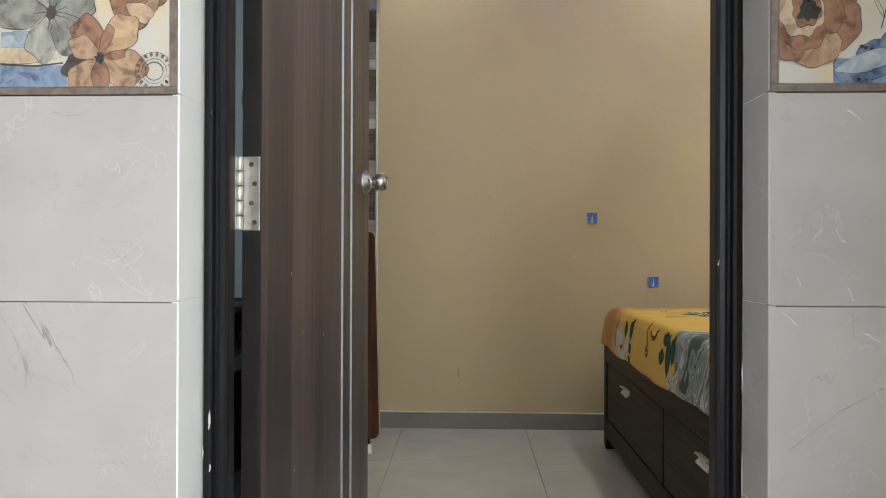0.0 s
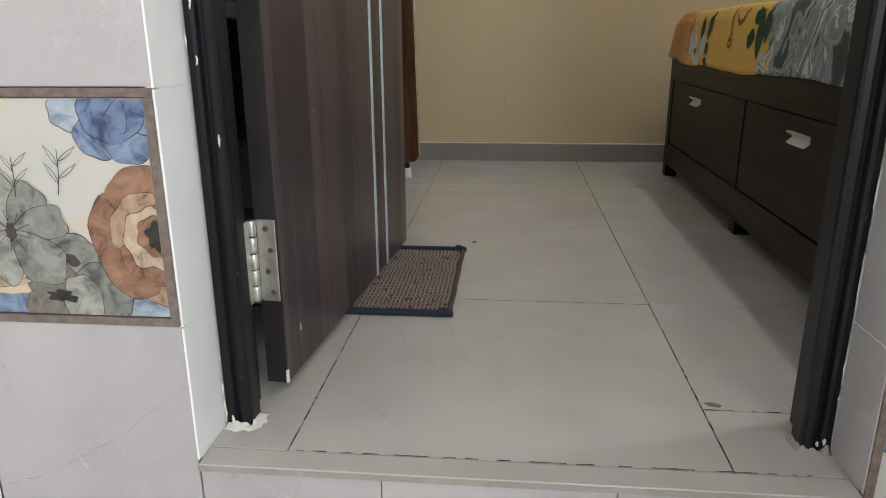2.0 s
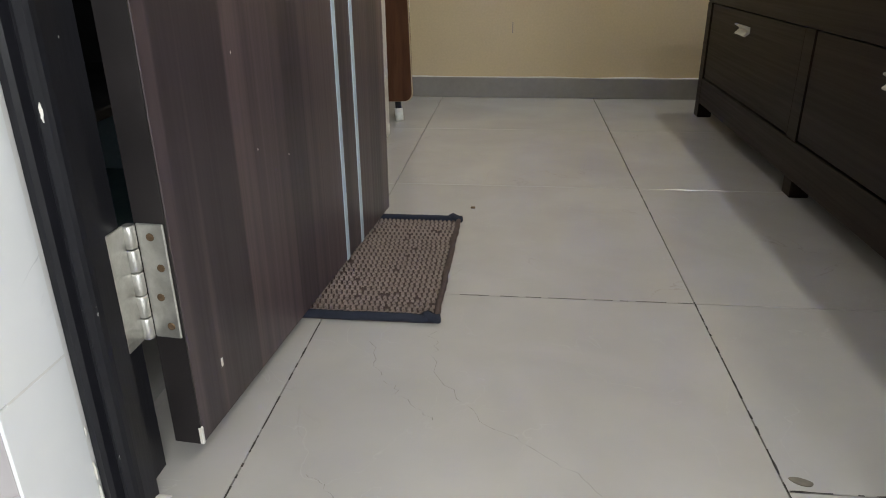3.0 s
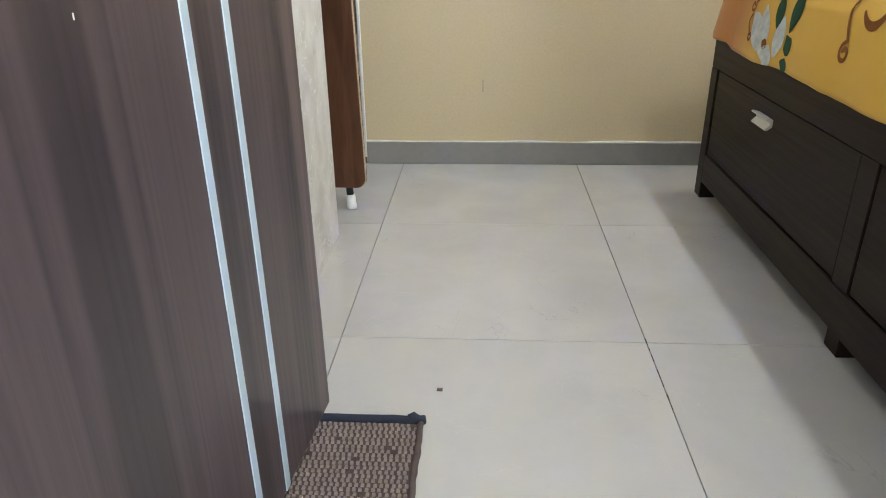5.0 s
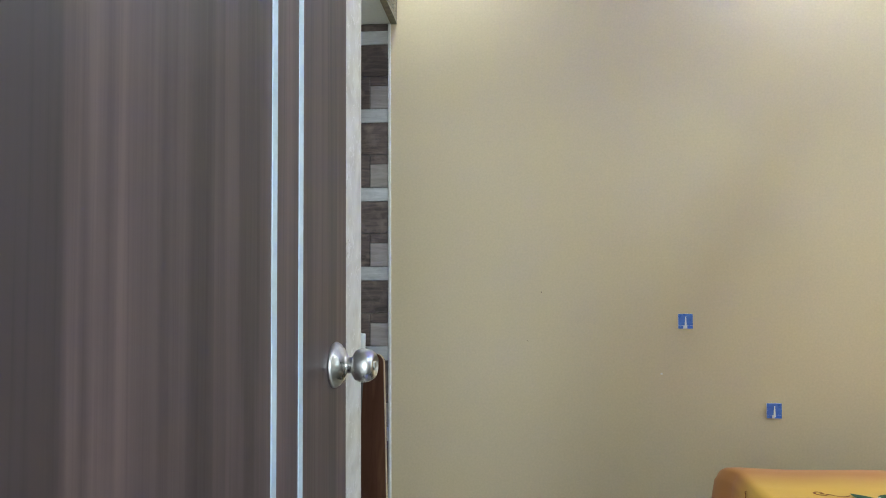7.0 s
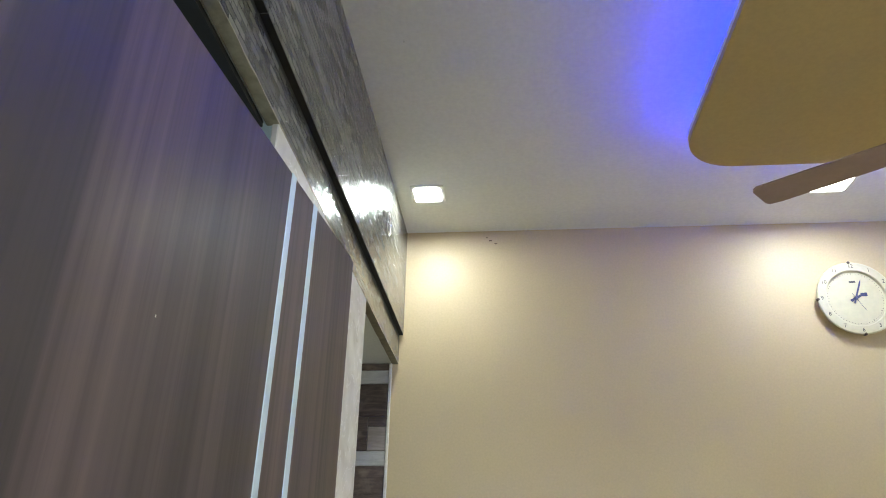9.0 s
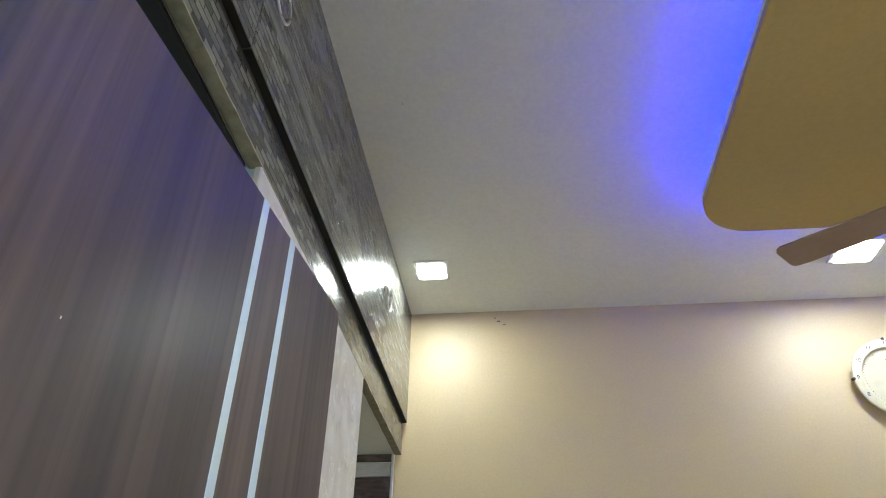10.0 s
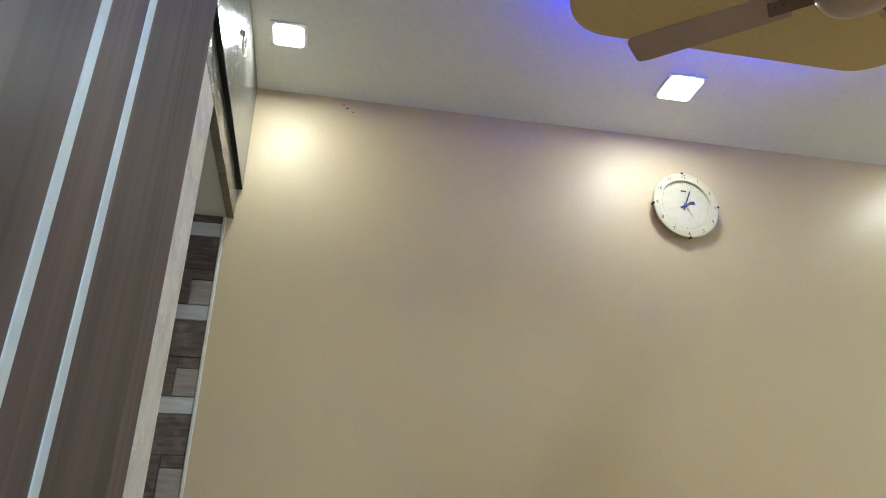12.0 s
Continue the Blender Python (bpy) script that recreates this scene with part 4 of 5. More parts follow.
for k in range(12):
    a = math.pi / 2 - k * math.pi / 6
    c = bpy.data.curves.new("numeral", "FONT")
    c.body, c.size, c.align_x, c.align_y, c.extrude = str(12 if k == 0 else k), 0.019, "CENTER", "CENTER", 0.0003
    tmp = new("numeral_outline", c)
    me = bpy.data.meshes.new_from_object(tmp)
    bpy.data.objects.remove(tmp)
    me.materials.clear()
    me.materials.append(M["ink"])
    o = new("numeral", me)
    o.parent = clock
    o.matrix_parent_inverse = Matrix.Translation((-1.729, -(FAR - 0.01), -2.30))
    o.matrix_basis = CK @ pose(0.1165 * math.cos(a), 0.1165 * math.sin(a), 0.0072)


def clock_hand(name, deg, length, width, z, tail=0.02):
    bm = prism([(-width, -tail), (width, -tail), (width * 0.8, length * 0.8), (0, length), (-width * 0.8, length * 0.8)], z, z + 0.0008)
    part(name, bm, M["hand"], clock, m=CK @ pose(0, 0, 0, 0, 0, -deg))


clock_hand("hour_hand", 62, 0.045, 0.0045, -0.0015)
clock_hand("minute_hand", 22, 0.075, 0.0032, -0.0003)
clock_hand("second_hand", 150, 0.055, 0.0008, 0.001)
part("hub", revolve([(0.006, -0.0034), (0.006, 0.002), (0.003, 0.003)], 16), M["hand"], clock, m=CK)
part("maker_mark", box(-0.011, 0.011, 0.058, 0.064, -0.0034, -0.0029), M["ink"], clock, m=CK)
part("day_window", box(0.020, 0.042, 0.008, 0.020, -0.0034, -0.0029), M["hand"], clock, m=CK)
for k in range(4):
    a = k * math.pi / 2 + 0.03
    part("stud", revolve([(0.005, -0.004), (0.005, 0.008), (0.003, 0.010)], 14), M["fandark"], clock, m=CK @ pose(R * math.cos(a), R * math.sin(a), 0))

# ---- ceiling lights ----


def downlight(x, y, r=0.060):
    d = thing("ceiling_light", "lit square recessed LED panel light, near row added unseen", "ceiling light", (x, y, TOP), group="ceiling lights")
    bm = prism(rounded(x - r - 0.011, x + r + 0.011, y - r - 0.011, y + r + 0.011, 0.006, 3), TOP - 0.006, TOP - 0.0006)
    part("bezel", bm, M["bezel"], d)
    part("diffuser", prism(rounded(x - r, x + r, y - r, y + r, 0.014, 5), TOP - 0.009, TOP - 0.0062), M["ledpanel"], d, "glowing white diffuser")


# includes the added pair at y 0.42, out of view
for lx, ly, lr in LIGHTS:
    downlight(lx, ly, lr)

# ---- hanging tan ceiling panel with the blue light behind its rim ----
PX0, PX1, PY0, PY1, PZ = 0.990, 2.075, 0.72, 1.683, 2.450
tray = thing("ceiling_panel", "tan suspended ceiling panel with hidden blue light", "ceiling panel", (1.53, 1.2, TOP))
part("slab", prism(rounded(PX0, PX1, PY0, PY1, 0.155, 14), PZ, PZ + 0.016), M["tan"], tray)
# upstand added round the slab to keep blue light off wall and door
lip = bmesh.new()
outer, inner = rounded(PX0, PX1, PY0, PY1, 0.155, 14), rounded(PX0 + 0.010, PX1 - 0.010, PY0 + 0.010, PY1 - 0.010, 0.145, 14)
loops = [[lip.verts.new((x, y, z)) for x, y in o] for o, z in ((outer, PZ + 0.0162), (outer, PZ + 0.030), (inner, PZ + 0.030), (inner, PZ + 0.0162))]
for p, q in zip(loops, loops[1:] + loops[:1]):
    for k in range(len(p)):
        lip.faces.new((p[k], p[(k + 1) % len(p)], q[(k + 1) % len(p)], q[k]))
bmesh.ops.recalc_face_normals(lip, faces=lip.faces)
part("rim", lip, M["ceiling"], tray, "white upstand that hides the light")
part("core", prism(rounded(PX0 + 0.13, PX1 - 0.13, PY0 + 0.13, PY1 - 0.13, 0.08, 8), PZ + 0.0185, TOP - 0.001), M["ceiling"], tray)
loop = rounded(PX0 + 0.026, PX1 - 0.026, PY0 + 0.026, PY1 - 0.026, 0.115, 10)
part("led_strip", tube([(x, y, PZ + 0.030) for x, y in loop + loop[:1]], 0.006, 8), M["blueled"], tray, "glowing blue LED strip")

# ---- ceiling fan ----
FX, FY, FZ = 1.545, 1.195, 2.262
fan = thing("ceiling_fan", "brown three-blade ceiling fan at rest", "ceiling fan", (FX, FY, PZ))
C = Matrix.Translation((FX, FY, 0))
part("canopy", revolve([(0.02, PZ - 0.045), (0.05, PZ - 0.03), (0.055, PZ - 0.0005)], 32), M["fan"], fan, m=C)
part("rod", revolve([(0.010, FZ + 0.05), (0.010, PZ - 0.04)], 16), M["fan"], fan, m=C)
part("motor", revolve([(0.03, FZ - 0.055), (0.075, FZ - 0.048), (0.098, FZ - 0.030), (0.105, FZ - 0.008), (0.102, FZ + 0.012), (0.085, FZ + 0.035), (0.04, FZ + 0.05), (0.012, FZ + 0.055)], 44), M["fan"], fan, m=C)
part("motor_ring", revolve([(0.1062, FZ - 0.010), (0.1075, FZ - 0.006), (0.1075, FZ - 0.002), (0.1055, FZ + 0.002)], 44, False), M["fandark"], fan, m=C)
for k in range(3):
    B = C @ pose(0, 0, FZ - 0.008, 0, 0, 141.5 + 120 * k) @ pose(0, 0, 0, 9, 0, 0)
    out = []
    for i in range(13):
        u = 0.15 + 0.365 * i / 12
        out.append((u, 0.040 + 0.004 * i / 12))
    tip = [(0.525, 0.038), (0.530, 0.028), (0.522, -0.030), (0.515, -0.040)]
    bottom = [(u, -w) for u, w in out[::-1]]
    bm = prism(out + tip + bottom[1:], -0.002, 0.002)
    bl = part("blade", bm, M["fan"], fan, m=B)
    part("blade_arm", box(0.085, 0.20, -0.022, 0.022, -0.007, -0.0024, 0.002), M["fandark"], bl, "dark blade bracket", B)
    for sx in (0.165, 0.185):
        part("screw", revolve([(0.004, -0.0095), (0.004, -0.007)], 10), M["screw"], bl, m=B @ pose(sx, 0.006, 0))

# ---- window frame in the east wall ----
win = thing("window_1", "white framed bedroom window", "window", (RIGHT + 0.07, 1.15, WZ0))
tagged(win, kind="structure")
for a in ((WY0, WY1, WZ0, WZ0 + 0.04), (WY0, WY1, WZ1 - 0.04, WZ1), (WY0, WY0 + 0.04, WZ0 + 0.041, WZ1 - 0.041), (WY1 - 0.04, WY1, WZ0 + 0.041, WZ1 - 0.041)):
    part("window_frame", box(RIGHT + 0.10, RIGHT + 0.14, a[0], a[1], a[2], a[3], 0.003), M["white"], win)

# ---- small marks ----
for x, z, w, hgt, tone in ((0.431, 2.553, 0.006, 0.0022, "screw"), (0.452, 2.540, 0.005, 0.0015, "screw"), (0.418, 2.567, 0.003, 0.002, "screw"), (1.007, 0.820, 0.0035, 0.003, "caulk"),
                           (0.46, 0.26, 0.0012, 0.020, "skirting"), (0.60, 1.10, 0.0018, 0.0018, "screw"), (0.55, 0.93, 0.0012, 0.0012, "screw")):
    part("scuff", box(x - w, x + w, FAR - 0.0006, FAR + 0.001, z - hgt, z + hgt, 0.0003), M[tone], wall_north)
nail = solid("ceiling_nail", revolve([(0.0026, 2.587), (0.0024, 2.589), (0.0010, 2.590), (0.0010, 2.596)], 10), M["bezel"], "small pale nail head in the ceiling", "nail")
nail.location = (0.238, 1.260, 0)

# ---- decor tiles on the passage wall ----
class Tile:
    """A square painted tile; shapes are laid on its glaze in fractions of its side, each a hair above the last."""

    def __init__(self, x0, z0, size, side):
        self.thing = d = thing("decor_tile", "square watercolour flower tile with granite border", "decor tile", (x0 + size / 2, 0, z0), group="flower tiles")
        self.x0, self.z0, self.size, self.layer = x0, z0, size, -0.0002
        x1, z1, b = x0 + size, z0 + size, 0.0105
        l, r = (b if side == "l" else 0), (b if side == "r" else 0)
        if l:
            part("border", box(x0, x0 + b, -0.0032, 0.010, z0 + b, z1 - b, 0.0008), M["granite"], d)
        if r:
            part("border", box(x1 - b, x1, -0.0032, 0.010, z0 + b, z1 - b, 0.0008), M["granite"], d)
        part("border", box(x0, x1, -0.0032, 0.010, z0, z0 + b, 0.0008), M["granite"], d)
        part("border", box(x0, x1, -0.0032, 0.010, z1 - b, z1, 0.0008), M["granite"], d)
        part("glaze", box(x0 + l + 0.001, x1 - r - 0.001, 0.0, 0.010, z0 + b + 0.001, z1 - b - 0.001, 0.001), M["decor"], d)
        self.lim = (x0 + l + 0.0015, x1 - r - 0.0015, z0 + b + 0.0015, z1 - b - 0.0015)

    def at(self, fx, fz):
        return (min(max(self.x0 + fx * self.size, self.lim[0]), self.lim[1]), min(max(self.z0 + fz * self.size, self.lim[2]), self.lim[3]))

    def shape(self, name, outline, fill, ink=0.0042):
        """A filled outline with an uneven inked rim."""
        self.layer -= 0.00004
        n = len(outline)
        cx, cz = sum(p[0] for p in outline) / n, sum(p[1] for p in outline) / n
        bm = bmesh.new()
        outer, inner = [], []
        for k, (fx, fz) in enumerate(outline):
            d = math.hypot(fx - cx, fz - cz) + 1e-6
            w = ink * max(0.15, 0.7 + 1.1 * noise.noise((fx * 9, fz * 9, 3.0)))
            outer.append(bm.verts.new((self.at(fx, fz)[0], self.layer, self.at(fx, fz)[1])))
            q = self.at(fx + (cx - fx) * w / d, fz + (cz - fz) * w / d)
            inner.append(bm.verts.new((q[0], self.layer, q[1])))
        q = self.at(cx, cz)
        mid = bm.verts.new((q[0], self.layer, q[1]))
        for k in range(n):
            bm.faces.new((mid, inner[k], inner[(k + 1) % n]))
            bm.faces.new((outer[k], outer[(k + 1) % n], inner[(k + 1) % n], inner[k])).material_index = 1
        bmesh.ops.recalc_face_normals(bm, faces=bm.faces)
        part(name, bm, fill, self.thing).data.materials.append(PET["dark"][0])

    def petal(self, fx, fz, ang, length, width, tone, shade=0, blunt=0.6, name="petal"):
        """One petal that grows from (fx, fz) at a heading, narrow at its root and wavy at its tip."""
        a, out, n = radians(ang), [], 30
        for k in range(n):
            th = 2 * math.pi * k / n
            s = (1 - math.cos(th)) / 2
            wob = 1 + 0.10 * noise.noise((fx * 20 + math.cos(th), fz * 20 + math.sin(th), ang * 0.1)) + 0.05 * math.sin(5 * th + ang)
            along = length * s * wob
            across = width * 0.5 * math.sin(th) * (0.35 + 0.9 * s ** blunt) * wob
            out.append((fx + along * math.cos(a) - across * math.sin(a), fz + along * math.sin(a) + across * math.cos(a)))
        self.shape(name, out, PET[tone][shade])

    def lobe(self, fx, fz, rx, rz, tone, shade=0, turn=0.0, name="petal", ruffle=0.10):
        out, c, sn = [], math.cos(radians(turn)), math.sin(radians(turn))
        for k in range(32):
            th = 2 * math.pi * k / 32
            wob = 1 + ruffle * noise.noise((fx * 15 + 1.3 * math.cos(th), fz * 15 + 1.3 * math.sin(th), 2.0)) + ruffle * 0.35 * math.sin(7 * th + fx * 40)
            x, z = rx * wob * math.cos(th), rz * wob * math.sin(th)
            out.append((fx + x * c - z * sn, fz + x * sn + z * c))
        self.shape(name, out, PET[tone][shade])

    def patch(self, x0, x1, z0, z1, tone, shade=0):
        n = 8
        edge = [(x0 + (x1 - x0) * k / n, z0) for k in range(n)] + [(x1, z0 + (z1 - z0) * k / n) for k in range(n)]
        edge += [(x1 - (x1 - x0) * k / n, z1) for k in range(n)] + [(x0, z1 - (z1 - z0) * k / n) for k in range(n)]
        self.shape("wash", [(x + 0.008 * noise.noise((x * 14, z * 14, 1)), z + 0.008 * noise.noise((x * 14, z * 14, 5))) for x, z in edge], PET[tone][shade], 0.001)

    def stroke(self, points, width=0.004, name="twig"):
        self.layer -= 0.00004
        bm = bmesh.new()
        rows = []
        for i, (fx, fz) in enumerate(points):
            a, b = points[max(0, i - 1)], points[min(len(points) - 1, i + 1)]
            d = Vector((b[0] - a[0], b[1] - a[1])).normalized()
            w = width * 0.5 * (1.0 - 0.5 * i / len(points))
            rows.append([bm.verts.new((p[0], self.layer, p[1])) for p in (self.at(fx - d.y * w, fz + d.x * w), self.at(fx + d.y * w, fz - d.x * w))])
        for a, b in zip(rows, rows[1:]):
            bm.faces.new((a[0], a[1], b[1], b[0]))
        bmesh.ops.recalc_face_normals(bm, faces=bm.faces)
        part(name, bm, PET["dark"][0], self.thing)

    def sprig(self, fx, fz, ang, length):
        """An inked stem with open, almond-shaped leaves drawn as loops."""
        def walk_line(x, z, a, run, curl, n=8):
            pts = []
            for k in range(n + 1):
                pts.append((x, z))
                x, z, a = x + run / n * math.cos(radians(a)), z + run / n * math.sin(radians(a)), a + curl / n
            return pts
        stem = walk_line(fx, fz, ang, length, 12)
        self.stroke(stem, 0.005)
        for i, side in ((2, 1), (3, -1), (5, 1), (6, -1)):
            for curl in (55, -30):
                self.stroke(walk_line(*stem[i], ang + side * 42 - curl * 0.4, length * 0.55, curl), 0.003)

    def grey_bloom(self, fx, fz):
        self.petal(fx + 0.05, fz - 0.22, 178, 0.36, 0.085, "peach", 1, name="leaf")
        self.petal(fx - 0.02, fz + 0.12, 158, 0.30, 0.10, "taupe", 1, name="leaf")
        for ang, length, width, shade in ((122, 0.27, 0.14, 1), (104, 0.28, 0.17, 1), (178, 0.29, 0.19, 0), (52, 0.24, 0.17, 0), (14, 0.25, 0.15, 0), (252, 0.25, 0.17, 1), (312, 0.28, 0.21, 0)):
            self.petal(fx, fz, ang, length, width, "grey", shade)
        self.lobe(fx, fz, 0.026, 0.036, "dark", 0, name="flower_eye", ruffle=0.3)
        for k in range(9):
            a = radians(40 * k + 10)
            self.stroke([(fx + 0.02 * math.cos(a), fz + 0.02 * math.sin(a)), (fx + 0.09 * math.cos(a + 0.2), fz + 0.09 * math.sin(a + 0.2))], 0.004)

    def rose(self, fx, fz, r, tone, heart):
        for ang, d, rr, shade in ((165, 0.62, 0.46, 0), (105, 0.66, 0.44, 0), (40, 0.64, 0.46, 1), (340, 0.60, 0.50, 0), (285, 0.66, 0.44, 1), (225, 0.62, 0.46, 0), (140, 0.34, 0.44, 1), (20, 0.32, 0.44, 0), (255, 0.34, 0.42, 0)):
            self.lobe(fx + r * d * math.cos(radians(ang)), fz + r * d * math.sin(radians(ang)), r * rr * 1.12, r * rr * 0.85, tone, shade, ang + 90)
        self.lobe(fx - 0.08 * r, fz - 0.02 * r, r * 0.42, r * 0.46, heart, 0, 15, name="inner_petal", ruffle=0.2)
        self.lobe(fx, fz + 0.02 * r, r * 0.29, r * 0.31, tone, 0, 30, name="inner_petal", ruffle=0.2)
        self.lobe(fx + 0.04 * r, fz + 0.03 * r, r * 0.21, r * 0.22, "dark", 1, name="flower_eye", ruffle=0.35)


def low_tile(x0, z0):
    q = Tile(x0, z0, 0.288, "r")
    q.patch(0.00, 0.34, 0.03, 0.13, "blue")
    q.patch(0.00, 0.22, 0.20, 0.30, "paleblue")
    q.patch(0.76, 1.0, 0.03, 0.14, "paleblue")
    for dx, dz, r, sh in ((-0.17, -0.02, 0.10, 1), (-0.06, -0.12, 0.11, 0), (0.06, -0.13, 0.12, 0), (0.15, -0.03, 0.10, 0)):
        q.lobe(0.82 + dx, 0.93 + dz, r, r * 0.85, "paleblue" if dx < -0.1 else "blue", sh)
    q.lobe(0.82, 0.91, 0.145, 0.125, "blue", 1, 10)
    q.petal(0.86, 0.96, 255, 0.15, 0.10, "blue", 1)
    q.lobe(0.13, 0.82, 0.09, 0.085, "orange", 0)
    q.lobe(0.02, 0.82, 0.10, 0.095, "orange", 1)
    q.lobe(0.15, 0.70, 0.12, 0.085, "orange", 0, -15)
    q.lobe(0.03, 0.66, 0.06, 0.07, "orange", 0)
    q.lobe(0.05, 0.745, 0.038, 0.032, "dark", 1, name="flower_eye", ruffle=0.4)
    q.lobe(0.56, 0.29, 0.14, 0.12, "grey", 0, -15)
    q.lobe(0.68, 0.14, 0.13, 0.15, "taupe", 1, 10)
    q.lobe(0.46, 0.18, 0.12, 0.12, "taupe", 0)
    q.lobe(0.42, 0.08, 0.11, 0.08, "taupe", 0)
    q.lobe(0.58, 0.10, 0.09, 0.13, "grey", 1)
    q.petal(0.50, 0.31, -20, 0.10, 0.05, "dark", 0)
    q.lobe(0.49, 0.125, 0.065, 0.028, "dark", 1, -5, name="flower_eye", ruffle=0.4)
    q.rose(0.95, 0.39, 0.30, "brown", "peach")
    q.grey_bloom(0.31, 0.41)
    q.sprig(0.36, 0.56, 82, 0.17)
    q.sprig(0.55, 0.57, 78, 0.19)
    q.sprig(0.24, 0.83, 62, 0.17)


def upper_tile(x0, z0):
    q = Tile(x0, z0, 0.288, "r")
    q.patch(0.00, 0.44, 0.03, 0.15, "blue")
    q.patch(0.10, 0.27, 0.22, 0.32, "paleblue")
    q.stroke([(0.10, 0.155), (0.28, 0.145), (0.42, 0.16)], 0.012)
    q.rose(0.80, 0.56, 0.17, "brown", "orange")
    q.petal(0.66, 0.47, -38, 0.22, 0.13, "brown", 0)
    q.petal(0.74, 0.45, -30, 0.15, 0.10, "orange", 1)
    q.grey_bloom(0.36, 0.41)
    q.petal(0.62, 0.20, 205, 0.22, 0.13, "dark", 0)
    for ang, length, width, tone, shade in ((236, 0.22, 0.18, "brown", 1), (116, 0.22, 0.16, "brown", 0), (150, 0.17, 0.12, "brown", 1), (48, 0.27, 0.17, "peachy", 1), (-25, 0.25, 0.21, "peachy", 0), (272, 0.16, 0.10, "brown", 0), (70, 0.17, 0.06, "brown", 0), (8, 0.14, 0.05, "brown", 0)):
        q.petal(0.61, 0.185, ang, length, width, tone, shade)
    q.lobe(0.61, 0.185, 0.024, 0.026, "dark", 1, name="flower_eye", ruffle=0.4)
    for r, w in ((0.095, 0.003), (0.062, 0.003), (0.045, 0.006)):
        q.stroke([(0.885 + r * math.cos(k * 0.262), 0.115 + r * math.sin(k * 0.262)) for k in range(25)], w, "lace_ring")
    for k in range(18):
        a = k * math.pi / 9
        q.lobe(0.885 + 0.083 * math.cos(a), 0.115 + 0.083 * math.sin(a), 0.010, 0.007, "brown", 0, math.degrees(a), name="lace_dot")


def right_tile(x0, z0, lower):
    q = Tile(x0, z0, 0.288, "l")
    if lower:
        q.rose(0.22, 0.82, 0.28, "blue", "paleblue")
        q.rose(0.78, 0.34, 0.27, "brown", "peach")
        q.grey_bloom(0.42, 0.40)
        return
    q.patch(0.30, 1.0, 0.03, 0.16, "blue")
    for dx, dz, r in ((0.50, 0.16, 0.11), (0.66, 0.10, 0.10), (0.80, 0.18, 0.12), (0.92, 0.10, 0.10), (0.60, 0.24, 0.09)):
        q.lobe(dx, dz, r, r * 0.8, "blue", int(dx * 10) % 2, dx * 90)
    for k in range(26):
        q.lobe(0.42 + 0.54 * ((k * 0.382) % 1), 0.06 + 0.16 * ((k * 0.618) % 1), 0.010, 0.009, "dark", 0, name="berry")
    q.petal(0.30, 0.10, 15, 0.30, 0.10, "paleblue", 1, name="leaf")
    q.rose(0.17, 0.38, 0.26, "brown", "peach")
    q.sprig(0.52, 0.30, 74, 0.22)
    q.sprig(0.60, 0.42, 35, 0.18)


low_tile(-0.2045, 0.1915)
upper_tile(-0.2045, 1.0665)
right_tile(0.9175, 1.0665, False)
right_tile(0.9175, -0.111, True)

# ---- tiles, planks and strips ----


def tiles_xz(parent, name, x0, x1, z0, z1, y0, y1, material):
    return part(name, box(x0 + 0.0005, x1 - 0.0005, y0, y1, z0 + 0.0005, z1 - 0.0005, 0.0009), material, parent)


for z0, z1 in ((OUT, -0.107), (-0.107, 0.191), (0.4800, 0.7690), (0.7690, 1.066), (1.355, 1.62), (1.62, 1.885)):
    tiles_xz(wall_south, "wall_tile", -0.2045, 0.0845, z0, z1, 0.0, 0.0115, M["walltile"])
for z0, z1 in ((OUT, -0.111), (0.1775, 0.478), (0.478, 0.7690), (0.7690, 1.066), (1.355, 1.62), (1.62, 1.885)):
    tiles_xz(wall_south, "wall_tile", 0.9175, 1.2055, z0, z1, 0.0, 0.0115, M["walltile"])
for c in range(4):
    for k in range(8):
        z0 = OUT + 0.29 * k
        if z0 < 1.8:
            tiles_xz(wall_south, "wall_tile", 1.2055 + 0.29 * c, min(1.4955 + 0.29 * c, 2.3), z0, min(z0 + 0.29, 1.885), 0.0, 0.0115, M["walltile"])
# natural cracks and nicks in the lower wall tile


def crack(points, width, seed, material):
    bm = bmesh.new()
    rows = []
    for (ax, az), (bx, bz) in zip(points, points[1:]):
        for k in range(8):
            f = k / 8
            x, z = ax + (bx - ax) * f, az + (bz - az) * f
            j = noise.noise((x * 70, z * 70, seed)) * 0.0045 + noise.noise((x * 210, z * 210, seed)) * 0.0018
            w = width * (0.55 + 0.9 * noise.noise((x * 60, z * 60, seed + 5)))
            rows.append([bm.verts.new((x + j * 0.4, -0.0003, z + j + s * max(0.0002, w))) for s in (-1, 1)])
    for a, b in zip(rows, rows[1:]):
        bm.faces.new((a[0], b[0], b[1], a[1]))
    return part("vein", bm, material, wall_south)


crack([(0.083, 0.107), (0.044, 0.084), (-0.009, 0.037), (-0.056, 0.009), (-0.14, -0.036), (-0.20, -0.055)], 0.0009, 1.0, M["veincrack"])
crack([(-0.056, 0.009), (-0.052, -0.03), (-0.02, -0.07)], 0.0006, 2.0, M["veincrack"])
crack([(-0.028, 0.166), (-0.022, 0.145), (-0.053, 0.118)], 0.0004, 3.0, M["veincrack"])
crack([(0.046, 0.182), (0.046, 0.165), (0.022, 0.150)], 0.0004, 4.0, M["veincrack"])
crack([(-0.082, -0.002), (-0.072, -0.02), (-0.068, -0.05)], 0.0007, 5.0, M["whitetile"])
